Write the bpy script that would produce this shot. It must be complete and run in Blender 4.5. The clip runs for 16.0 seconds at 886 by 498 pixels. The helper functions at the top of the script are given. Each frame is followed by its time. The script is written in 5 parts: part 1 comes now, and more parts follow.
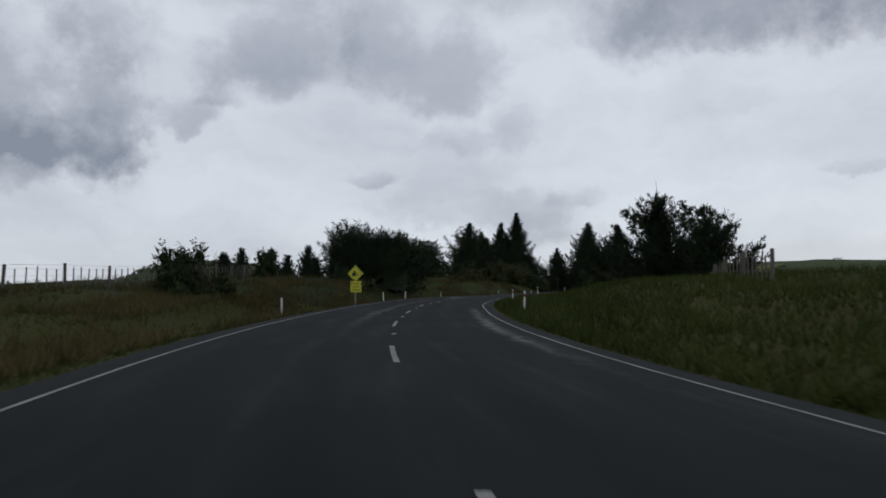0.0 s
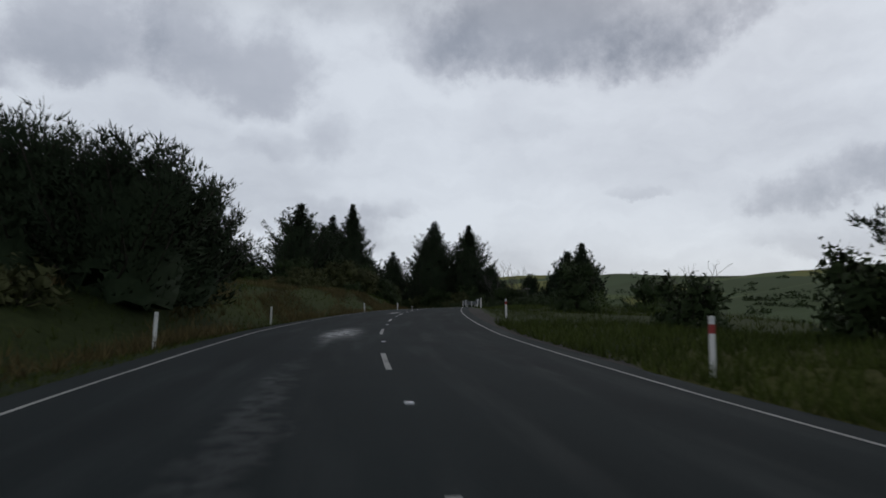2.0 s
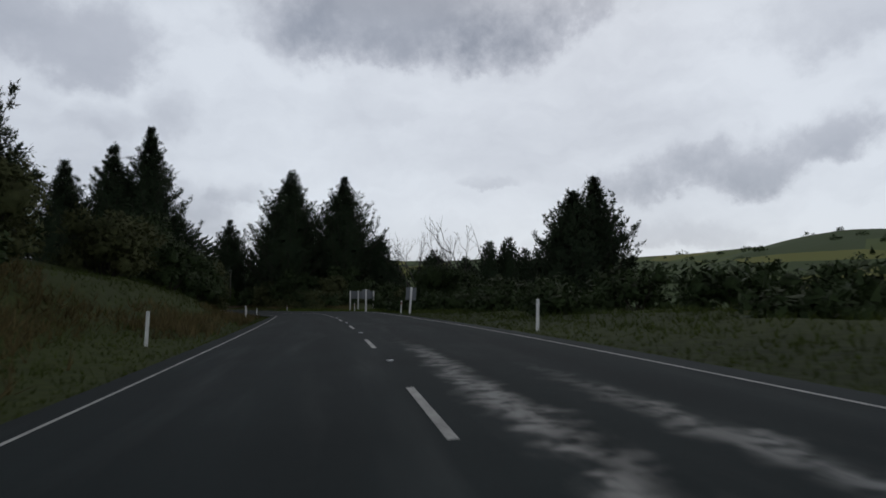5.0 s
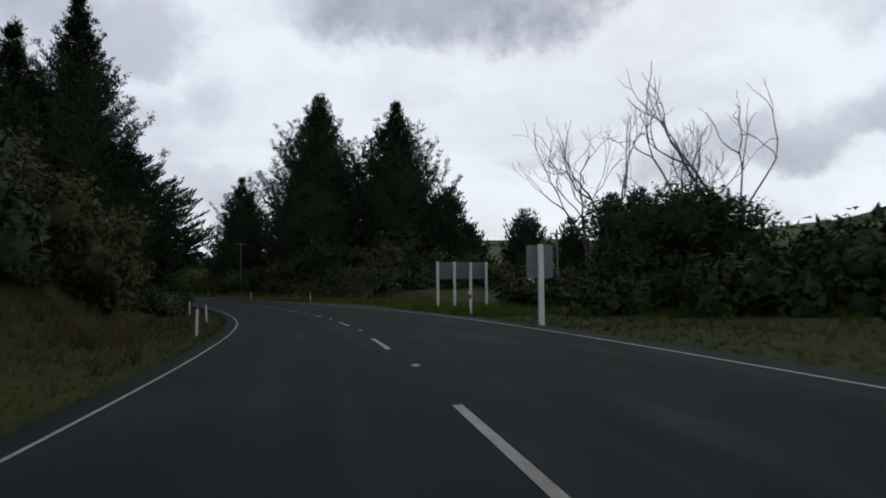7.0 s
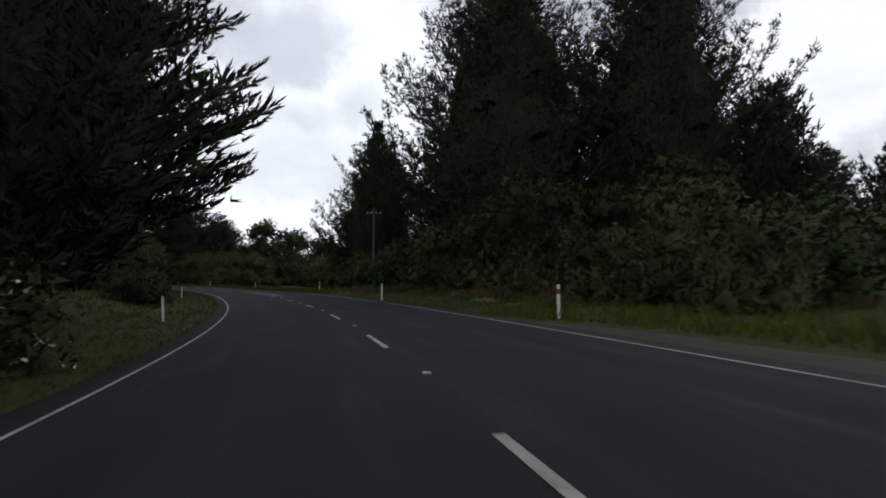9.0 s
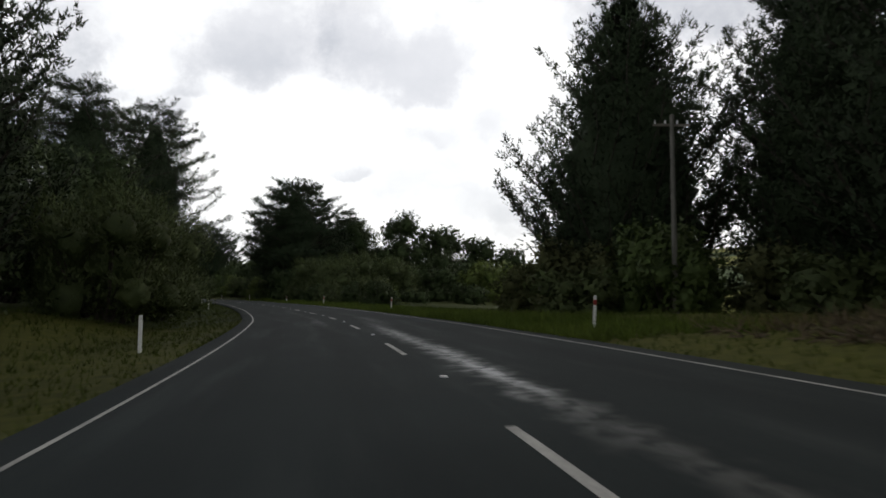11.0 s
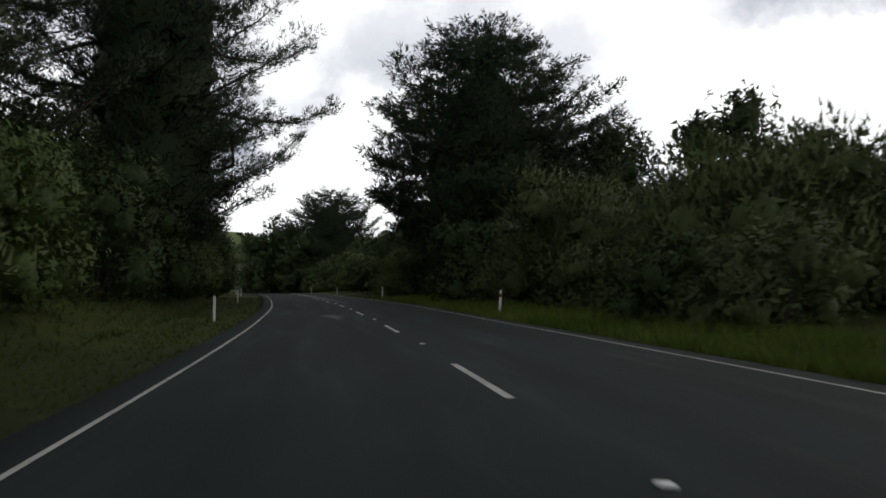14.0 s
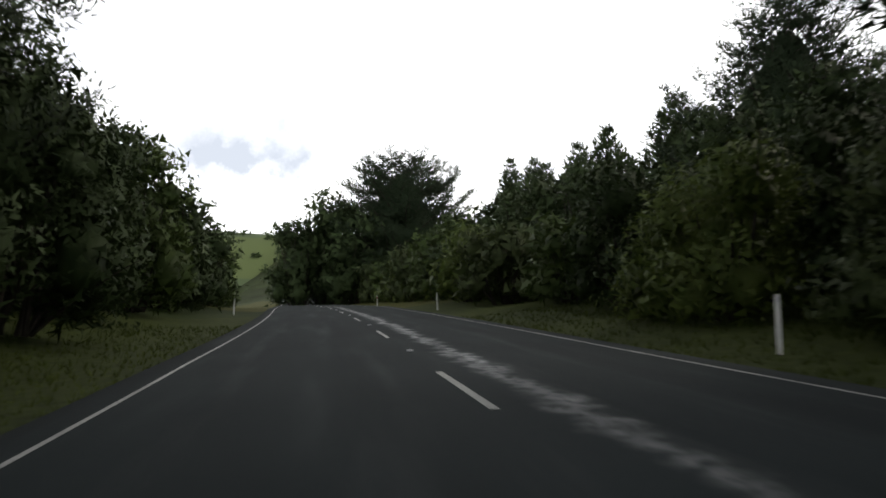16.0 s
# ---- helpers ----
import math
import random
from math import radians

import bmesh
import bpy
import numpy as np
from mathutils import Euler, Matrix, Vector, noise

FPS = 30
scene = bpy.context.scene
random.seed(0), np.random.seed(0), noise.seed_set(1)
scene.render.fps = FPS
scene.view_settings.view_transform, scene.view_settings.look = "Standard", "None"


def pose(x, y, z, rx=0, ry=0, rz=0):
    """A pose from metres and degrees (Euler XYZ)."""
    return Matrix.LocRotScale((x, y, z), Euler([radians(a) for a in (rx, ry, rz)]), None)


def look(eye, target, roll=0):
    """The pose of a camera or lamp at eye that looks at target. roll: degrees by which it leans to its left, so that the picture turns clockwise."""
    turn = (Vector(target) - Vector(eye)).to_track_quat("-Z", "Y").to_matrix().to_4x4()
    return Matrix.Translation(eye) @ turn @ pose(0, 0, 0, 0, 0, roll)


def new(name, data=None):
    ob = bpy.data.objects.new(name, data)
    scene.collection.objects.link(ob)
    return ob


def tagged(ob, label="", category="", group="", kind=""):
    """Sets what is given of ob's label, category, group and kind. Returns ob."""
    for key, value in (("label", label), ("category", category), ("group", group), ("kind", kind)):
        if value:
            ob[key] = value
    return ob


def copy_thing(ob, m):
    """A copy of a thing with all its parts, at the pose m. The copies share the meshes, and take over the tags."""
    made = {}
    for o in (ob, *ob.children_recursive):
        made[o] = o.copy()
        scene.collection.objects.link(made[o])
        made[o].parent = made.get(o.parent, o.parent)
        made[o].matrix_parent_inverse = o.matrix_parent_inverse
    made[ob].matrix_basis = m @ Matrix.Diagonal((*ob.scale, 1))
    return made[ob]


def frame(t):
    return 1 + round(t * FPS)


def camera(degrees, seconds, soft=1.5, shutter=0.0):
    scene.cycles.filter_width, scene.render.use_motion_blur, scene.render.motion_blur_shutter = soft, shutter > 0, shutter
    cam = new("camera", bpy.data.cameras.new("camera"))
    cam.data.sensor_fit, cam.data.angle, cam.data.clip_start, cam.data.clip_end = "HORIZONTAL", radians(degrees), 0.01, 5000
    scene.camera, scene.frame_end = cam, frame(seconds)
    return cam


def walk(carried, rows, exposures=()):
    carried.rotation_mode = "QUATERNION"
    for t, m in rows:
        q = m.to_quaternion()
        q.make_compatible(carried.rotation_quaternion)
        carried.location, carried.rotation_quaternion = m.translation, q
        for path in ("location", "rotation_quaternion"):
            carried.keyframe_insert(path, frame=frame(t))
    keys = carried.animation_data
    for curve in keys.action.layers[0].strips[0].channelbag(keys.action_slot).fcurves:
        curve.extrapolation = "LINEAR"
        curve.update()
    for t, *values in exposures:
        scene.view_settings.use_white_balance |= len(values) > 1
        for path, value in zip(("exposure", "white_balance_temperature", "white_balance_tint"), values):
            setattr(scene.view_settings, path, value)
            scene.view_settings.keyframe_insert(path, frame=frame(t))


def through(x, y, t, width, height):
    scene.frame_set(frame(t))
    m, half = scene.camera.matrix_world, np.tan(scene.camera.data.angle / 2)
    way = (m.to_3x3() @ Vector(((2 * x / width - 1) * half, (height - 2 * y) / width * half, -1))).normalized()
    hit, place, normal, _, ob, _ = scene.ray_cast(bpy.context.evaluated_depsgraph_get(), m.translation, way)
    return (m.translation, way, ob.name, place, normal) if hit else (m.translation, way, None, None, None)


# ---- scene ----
cam = camera(65.50, 16.0, soft=1.7, shutter=0.14)

# seconds, eye x, y, z, yaw to the left, pitch up, lean to the left
PATH = [
    (0.0, 0.00, 0.00, 1.16, -0.02, 4.50, 0.23),
    (0.5, -1.71, 12.49, 1.42, -4.12, 4.53, 1.07),
    (1.0, -2.43, 24.99, 1.68, -8.48, 5.15, 0.64),
    (1.5, -2.30, 37.44, 2.01, -12.23, 5.11, -0.37),
    (2.0, -1.34, 49.89, 2.35, -15.61, 5.40, 0.47),
    (2.5, 0.31, 62.28, 2.65, -18.73, 4.86, -0.34),
    (3.0, 2.65, 74.57, 2.95, -21.53, 4.91, -0.72),
    (3.5, 5.55, 86.73, 3.31, -24.03, 4.86, -1.02),
    (4.0, 8.98, 98.75, 3.65, -26.61, 5.36, -0.64),
    (4.5, 12.78, 110.65, 3.94, -27.52, 4.73, -0.45),
    (5.0, 16.71, 122.53, 4.12, -27.78, 4.35, -0.19),
    (5.5, 20.63, 134.42, 4.23, -27.33, 4.01, -0.06),
    (6.0, 24.39, 146.36, 4.28, -26.33, 3.76, 0.03),
    (6.5, 27.94, 158.38, 4.30, -25.29, 3.05, 0.48),
    (7.0, 31.29, 170.47, 4.27, -24.67, 2.84, -0.72),
    (7.5, 34.47, 182.51, 4.14, -22.68, 3.03, 0.20),
    (8.0, 37.05, 194.74, 3.96, -19.21, 2.77, -0.34),
    (8.5, 38.85, 207.09, 3.76, -15.90, 2.49, 0.68),
    (9.0, 39.99, 219.55, 3.59, -13.00, 2.79, 0.44),
    (9.5, 40.46, 232.04, 3.49, -10.00, 3.07, 0.19),
    (10.0, 40.30, 244.53, 3.45, -7.17, 3.34, 0.07),
    (10.5, 39.54, 257.01, 3.46, -4.53, 3.55, 0.00),
    (11.0, 38.22, 269.45, 3.50, -1.87, 3.93, 0.06),
    (11.5, 36.39, 281.88, 3.52, 0.38, 3.33, -0.49),
    (12.0, 34.12, 294.15, 3.51, 2.78, 3.69, -0.29),
    (12.5, 31.45, 306.23, 3.52, 4.86, 3.26, 0.64),
    (13.0, 28.27, 318.17, 3.52, 6.96, 3.53, 0.69),
    (13.5, 24.71, 330.05, 3.55, 8.04, 3.46, -0.03),
    (14.0, 20.84, 342.04, 3.59, 9.17, 3.31, 0.32),
    (14.5, 16.74, 354.00, 3.62, 10.11, 3.61, 0.61),
    (15.0, 12.43, 365.74, 3.66, 11.34, 3.45, -0.17),
    (15.5, 7.94, 377.39, 3.70, 12.69, 3.72, -1.20),
    (16.0, 3.19, 388.96, 3.77, 14.01, 3.67, -0.44),
]


def aimed(x, y, z, yaw, pitch, lean):
    a, b = radians(yaw), radians(pitch)
    ahead = Vector((-math.sin(a) * math.cos(b), math.cos(a) * math.cos(b), math.sin(b)))
    return look((x, y, z), Vector((x, y, z)) + ahead, lean)


EXPOSURES = [(0.0, 0.0, 6500, 10), (4.0, 0.0, 6500, 10), (6.5, 0.25, 6550, 10), (8.7, 0.6, 6650, 10), (10.8, 0.84, 7200, 10), (13.5, 0.66, 7100, 10), (14.3, 1.1, 7150, 10), (15.0, 1.5, 7200, 10), (16.0, 1.58, 7200, 10)]
walk(cam, [(t, aimed(*row)) for t, *row in PATH], EXPOSURES)

# ---- sky and light ----
SUN_AZ, SUN_EL = radians(-40), radians(38)

# grey clouds: azimuth to the left of +y, elevation, half width, half height (degrees), tilt (rise per degree to the left), darkness
CLOUDS = [
    (-27.5, 23.2, 13.0, 5.0, 0.0, 0.95), (-33.5, 21.5, 6.0, 3.2, 0.0, 0.45), (14.7, 19.3, 6.8, 4.2, -0.1, 0.66), (1.2, 20.6, 7.0, 5.0, 0.0, 0.52), (27.5, 19.5, 5.0, 5.0, 0.0, 0.55), (28.5, 11.2, 5.5, 2.4, 0.0, 0.85),
    (21.0, 14.0, 3.2, 1.5, 0.0, 0.5), (18.2, 15.0, 1.8, 1.1, 0.0, 0.45), (6.5, 10.2, 2.0, 0.8, -0.2, 0.4), (-0.2, 13.7, 3.0, 1.5, 0.0, 0.25), (-5.8, 14.6, 2.4, 3.0, 0.0, 0.3), (-11.7, 8.5, 2.0, 1.1, 0.0, 0.3),
    (-50.5, 10.0, 9.5, 2.4, -0.14, 0.9), (-9.3, 6.0, 3.6, 1.4, 0.0, 0.35), (-31.8, 9.3, 2.0, 0.6, 0.0, 0.3), (-60.0, 20.0, 9.0, 3.5, 0.0, 0.35), (-3.0, 7.5, 9.0, 1.8, 0.0, 0.3), (31.0, 13.0, 7.5, 6.5, 0.0, 0.85), (-46.0, 5.2, 7.0, 1.2, 0.0, 0.3),
    (-14.0, 22.0, 4.5, 4.0, 0.0, 0.4), (44.0, 19.0, 9.0, 5.0, 0.0, 0.5),
]


def make_world():
    world = bpy.data.worlds.new("overcast_sky")
    scene.world = world
    world.use_nodes = True
    nt = world.node_tree
    nt.nodes.clear()
    N, L = nt.nodes.new, nt.links.new

    def math_node(op, a, b=None, c=None):
        n = N("ShaderNodeMath")
        n.operation = op
        for k, v in enumerate((a, b, c)):
            if v is None:
                continue
            if isinstance(v, (int, float)):
                n.inputs[k].default_value = v
            else:
                L(v, n.inputs[k])
        return n.outputs[0]

    sky = N("ShaderNodeTexSky")
    sky.sky_type = "NISHITA"
    sky.sun_disc = False
    sky.sun_elevation, sky.sun_rotation = SUN_EL, -SUN_AZ
    coord = N("ShaderNodeTexCoord")
    sep = N("ShaderNodeSeparateXYZ")
    # warp the direction a little, so that the cloud edges are ragged
    wn = N("ShaderNodeTexNoise")
    wn.inputs["Scale"].default_value, wn.inputs["Detail"].default_value = 5.5, 8.0
    wn.inputs["Roughness"].default_value = 0.62
    L(coord.outputs["Generated"], wn.inputs["Vector"])
    sub = N("ShaderNodeVectorMath")
    sub.operation = "SUBTRACT"
    L(wn.outputs["Color"], sub.inputs[0])
    sub.inputs[1].default_value = (0.5, 0.5, 0.5)
    sc = N("ShaderNodeVectorMath")
    sc.operation = "SCALE"
    L(sub.outputs[0], sc.inputs[0])
    sc.inputs["Scale"].default_value = 0.13
    add = N("ShaderNodeVectorMath")
    L(coord.outputs["Generated"], add.inputs[0])
    L(sc.outputs[0], add.inputs[1])
    L(add.outputs[0], sep.inputs[0])
    X, Y, Z = sep.outputs
    az = math_node("MULTIPLY", math_node("ARCTAN2", math_node("MULTIPLY", X, -1.0), Y), 57.2958)
    el = math_node("MULTIPLY", math_node("ARCSINE", Z), 57.2958)
    # billows that fray the clouds' edges
    billow = N("ShaderNodeTexNoise")
    billow.inputs["Scale"].default_value, billow.inputs["Detail"].default_value, billow.inputs["Roughness"].default_value = 7.0, 8.0, 0.62
    L(coord.outputs["Generated"], billow.inputs["Vector"])
    fray = math_node("MULTIPLY", math_node("SUBTRACT", billow.outputs["Fac"], 0.5), 5.5)
    total = None
    for a, e, w, hgt, slant, k in CLOUDS:
        off = math_node("SUBTRACT", az, float(a))
        u = math_node("DIVIDE", off, float(w))
        v = math_node("DIVIDE", math_node("SUBTRACT", math_node("SUBTRACT", el, float(e)), math_node("MULTIPLY", off, float(slant))), float(hgt))
        # flatter, firmer bases than tops
        v = math_node("SUBTRACT", math_node("MULTIPLY", v, 1.12), math_node("MULTIPLY", math_node("ABSOLUTE", v), 0.22))
        q = math_node("ADD", math_node("ADD", math_node("MULTIPLY", u, u), math_node("MULTIPLY", v, v)), fray)
        soft = N("ShaderNodeMapRange")
        soft.interpolation_type = "SMOOTHERSTEP"
        L(q, soft.inputs["Value"])
        soft.inputs["From Min"].default_value, soft.inputs["From Max"].default_value = 1.7, -0.5
        g = math_node("MULTIPLY", soft.outputs[0], math_node("MULTIPLY", math_node("SUBTRACT", 0.62, math_node("MULTIPLY", v, 0.30)), k))
        total = g if total is None else math_node("ADD", total, g)
    # broad uneven cover
    big = N("ShaderNodeTexNoise")
    big.inputs["Scale"].default_value, big.inputs["Detail"].default_value, big.inputs["Roughness"].default_value = 3.2, 6.0, 0.55
    stretch = N("ShaderNodeMapping")
    stretch.inputs["Scale"].default_value = (1, 1, 2.6)
    L(add.outputs[0], stretch.inputs["Vector"])
    L(stretch.outputs[0], big.inputs["Vector"])
    cover = math_node("MULTIPLY", math_node("SUBTRACT", big.outputs["Fac"], 0.40), 0.85)
    total = math_node("ADD", total, math_node("MAXIMUM", cover, 0.0))
    total = math_node("MULTIPLY", total, math_node("ADD", math_node("MULTIPLY", billow.outputs["Fac"], 0.5), 0.72))
    ramp = N("ShaderNodeValToRGB")
    cr = ramp.color_ramp
    cr.elements[0].position, cr.elements[0].color = 0.0, (0.665, 0.71, 0.775, 1)
    cr.elements[1].position, cr.elements[1].color = 1.0, (0.235, 0.265, 0.325, 1)
    mid = cr.elements.new(0.35)
    mid.color = (0.45, 0.48, 0.545, 1)
    L(total, ramp.inputs["Fac"])
    mix = N("ShaderNodeMix")
    mix.data_type = "RGBA"
    mix.inputs["Factor"].default_value = 0.93
    dim = N("ShaderNodeMix")
    dim.data_type, dim.blend_type = "RGBA", "MULTIPLY"
    dim.inputs["Factor"].default_value = 1.0
    L(sky.outputs[0], dim.inputs["A"])
    dim.inputs["B"].default_value = (0.1, 0.1, 0.1, 1)
    L(dim.outputs["Result"], mix.inputs["A"])
    L(ramp.outputs[0], mix.inputs["B"])
    # added dimming of the mostly unseen sky overhead, so less light reaches the land
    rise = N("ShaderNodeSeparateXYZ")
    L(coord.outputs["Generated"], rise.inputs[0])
    overhead_dim = N("ShaderNodeMapRange")
    overhead_dim.inputs["From Min"].default_value, overhead_dim.inputs["From Max"].default_value = 0.38, 0.66
    overhead_dim.inputs["To Min"].default_value, overhead_dim.inputs["To Max"].default_value = 1.0, 0.20
    L(rise.outputs[2], overhead_dim.inputs["Value"])
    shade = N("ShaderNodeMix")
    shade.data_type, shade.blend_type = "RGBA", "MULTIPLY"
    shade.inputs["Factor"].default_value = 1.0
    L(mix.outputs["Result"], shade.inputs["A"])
    L(overhead_dim.outputs[0], shade.inputs["B"])
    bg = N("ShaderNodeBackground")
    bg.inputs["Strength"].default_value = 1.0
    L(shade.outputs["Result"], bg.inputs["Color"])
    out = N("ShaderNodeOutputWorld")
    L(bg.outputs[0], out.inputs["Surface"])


make_world()
sun_data = bpy.data.lights.new("sun", "SUN")
sun_data.energy, sun_data.angle, sun_data.color = 0.3, radians(20), (1.0, 0.96, 0.9)
sun = new("sun", sun_data)
sun.matrix_world = look((math.sin(-SUN_AZ) * 80, math.cos(-SUN_AZ) * 80, 70), (0, 0, 0))


# ---- materials ----
def material(name, colour, rough=0.8, spread=0.25, grain=8.0, coarse=0.6, bump=0.3, metal=0.0, per_piece=0.0, spec=0.5, second=None, through=0.0):
    """A surface with colour that varies at two scales, relief, and a change from piece to piece."""
    m = bpy.data.materials.new(name)
    m.use_nodes = True
    nt = m.node_tree
    N, L = nt.nodes.new, nt.links.new
    bsdf = nt.nodes["Principled BSDF"]
    bsdf.inputs["Roughness"].default_value = rough
    bsdf.inputs["Metallic"].default_value = metal
    bsdf.inputs["Specular IOR Level"].default_value = spec
    coord = N("ShaderNodeTexCoord")
    n1, n2 = N("ShaderNodeTexNoise"), N("ShaderNodeTexNoise")
    n1.inputs["Scale"].default_value, n1.inputs["Detail"].default_value = grain, 5
    n2.inputs["Scale"].default_value, n2.inputs["Detail"].default_value = coarse, 4
    L(coord.outputs["Object"], n1.inputs["Vector"])
    L(coord.outputs["Object"], n2.inputs["Vector"])
    r = N("ShaderNodeValToRGB")
    lo = [c * (1 - spread) for c in colour]
    hi = [min(1, c * (1 + spread)) for c in (second or colour)]
    r.color_ramp.elements[0].position, r.color_ramp.elements[1].position = 0.3, 0.7
    r.color_ramp.elements[0].color, r.color_ramp.elements[1].color = (*lo, 1), (*hi, 1)
    mixer = N("ShaderNodeMath")
    mixer.operation = "MULTIPLY_ADD"
    L(n1.outputs["Fac"], mixer.inputs[0])
    mixer.inputs[1].default_value = 0.45
    half = N("ShaderNodeMath")
    half.operation = "MULTIPLY"
    L(n2.outputs["Fac"], half.inputs[0])
    half.inputs[1].default_value = 0.55
    L(half.outputs[0], mixer.inputs[2])
    L(mixer.outputs[0], r.inputs["Fac"])
    col = r.outputs["Color"]
    if per_piece:
        geo = N("ShaderNodeNewGeometry")
        hsv = N("ShaderNodeHueSaturation")
        mr = N("ShaderNodeMapRange")
        L(geo.outputs["Random Per Island"], mr.inputs["Value"])
        mr.inputs["To Min"].default_value, mr.inputs["To Max"].default_value = 1 - per_piece, 1 + per_piece
        L(mr.outputs[0], hsv.inputs["Value"])
        L(col, hsv.inputs["Color"])
        col = hsv.outputs["Color"]
    L(col, bsdf.inputs["Base Color"])
    if bump:
        b = N("ShaderNodeBump")
        b.inputs["Strength"].default_value, b.inputs["Distance"].default_value = bump, 0.02
        L(n1.outputs["Fac"], b.inputs["Height"])
        L(b.outputs[0], bsdf.inputs["Normal"])
    if through:
        tr = N("ShaderNodeBsdfTranslucent")
        L(col, tr.inputs["Color"])
        mx = N("ShaderNodeMixShader")
        mx.inputs[0].default_value = through
        L(bsdf.outputs[0], mx.inputs[1])
        L(tr.outputs[0], mx.inputs[2])
        L(mx.outputs[0], nt.nodes["Material Output"].inputs["Surface"])
    return m


M_GRASS = material("grass_ground", (0.024, 0.037, 0.009), 0.95, 0.45, 3.0, 0.05, 0.6, second=(0.046, 0.055, 0.015), spec=0.1)


def add_fields(m):
    """Paddocks of different growth on the pasture, about 90 m across."""
    nt = m.node_tree
    N, L = nt.nodes.new, nt.links.new
    bsdf = nt.nodes["Principled BSDF"]
    src = bsdf.inputs["Base Color"].links[0].from_socket
    coord = N("ShaderNodeTexCoord")
    cell = N("ShaderNodeTexVoronoi")
    cell.inputs["Scale"].default_value = 0.011
    L(coord.outputs["Object"], cell.inputs["Vector"])
    ramp = N("ShaderNodeValToRGB")
    ramp.color_ramp.interpolation = "CONSTANT"
    ramp.color_ramp.elements[0].color = (0.62, 0.7, 0.8, 1)
    ramp.color_ramp.elements[1].position, ramp.color_ramp.elements[1].color = 0.35, (0.9, 0.95, 0.9, 1)
    for at, tone in ((0.6, (1.45, 1.25, 0.95, 1)), (0.8, (0.7, 0.8, 0.95, 1))):
        ramp.color_ramp.elements.new(at).color = tone
    sep = N("ShaderNodeSeparateColor")
    L(cell.outputs["Color"], sep.inputs[0])
    L(sep.outputs[0], ramp.inputs["Fac"])
    mix = N("ShaderNodeMix")
    mix.data_type, mix.blend_type = "RGBA", "MULTIPLY"
    mix.inputs["Factor"].default_value = 1.0
    L(src, mix.inputs["A"])
    L(ramp.outputs["Color"], mix.inputs["B"])
    # grazed pasture away from the rank verges
    grazed = N("ShaderNodeAttribute")
    grazed.attribute_name = "grazed"
    tone = N("ShaderNodeMix")
    tone.data_type, tone.blend_type = "RGBA", "MULTIPLY"
    tone.inputs["Factor"].default_value = 1.0
    L(ramp.outputs["Color"], tone.inputs["A"])
    tone.inputs["B"].default_value = (0.118, 0.145, 0.058, 1)
    blend = N("ShaderNodeMix")
    blend.data_type = "RGBA"
    L(grazed.outputs["Fac"], blend.inputs["Factor"])
    L(mix.outputs["Result"], blend.inputs["A"])
    L(tone.outputs["Result"], blend.inputs["B"])
    L(blend.outputs["Result"], bsdf.inputs["Base Color"])


add_fields(M_GRASS)
M_WHITE = material("white_paint", (0.72, 0.72, 0.70), 0.6, 0.18, 14, 1.2, 0.15)
M_LINE = material("road_paint", (0.34, 0.34, 0.33), 0.75, 0.5, 22, 1.2, 0.3)
M_BLADE = material("grass_blades", (0.036, 0.058, 0.012), 0.8, 0.35, 0.8, 0.1, 0.0, per_piece=0.5, spec=0.1, second=(0.064, 0.080, 0.020), through=0.18)
M_GRAVEL = material("gravel", (0.05, 0.047, 0.042), 0.95, 0.4, 30, 0.7, 0.8, spec=0.2)

# damp streaks on the seal: along, across, half length, half width, strength
DAMP = [(24, 3.1, 16, 0.3, 0.5), (32, -1.3, 15, 0.3, 0.42), (54, -1.5, 11, 0.3, 0.34), (66, 2.6, 9, 0.5, 0.22), (71.5, -1.1, 3.6, 0.55, 0.7), (97, -0.75, 3.4, 0.32, 0.8), (70, 1.4, 5, 0.4, 0.26), (108.3, -0.8, 0.6, 1.6, 0.7), (111, 3.0, 0.8, 0.7, 0.8),
        (133, 0.8, 9, 0.3, 0.6), (128, 2.0, 8, 0.3, 0.5), (289, 0.75, 12, 0.36, 0.62), (306, 1.4, 7, 0.5, 0.3), (304, -1.0, 8, 0.5, 0.25), (436, 0.75, 38, 0.26, 0.75), (322, -1.0, 14, 0.2, 0.3), (376, -1.2, 2.0, 0.5, 0.5)]


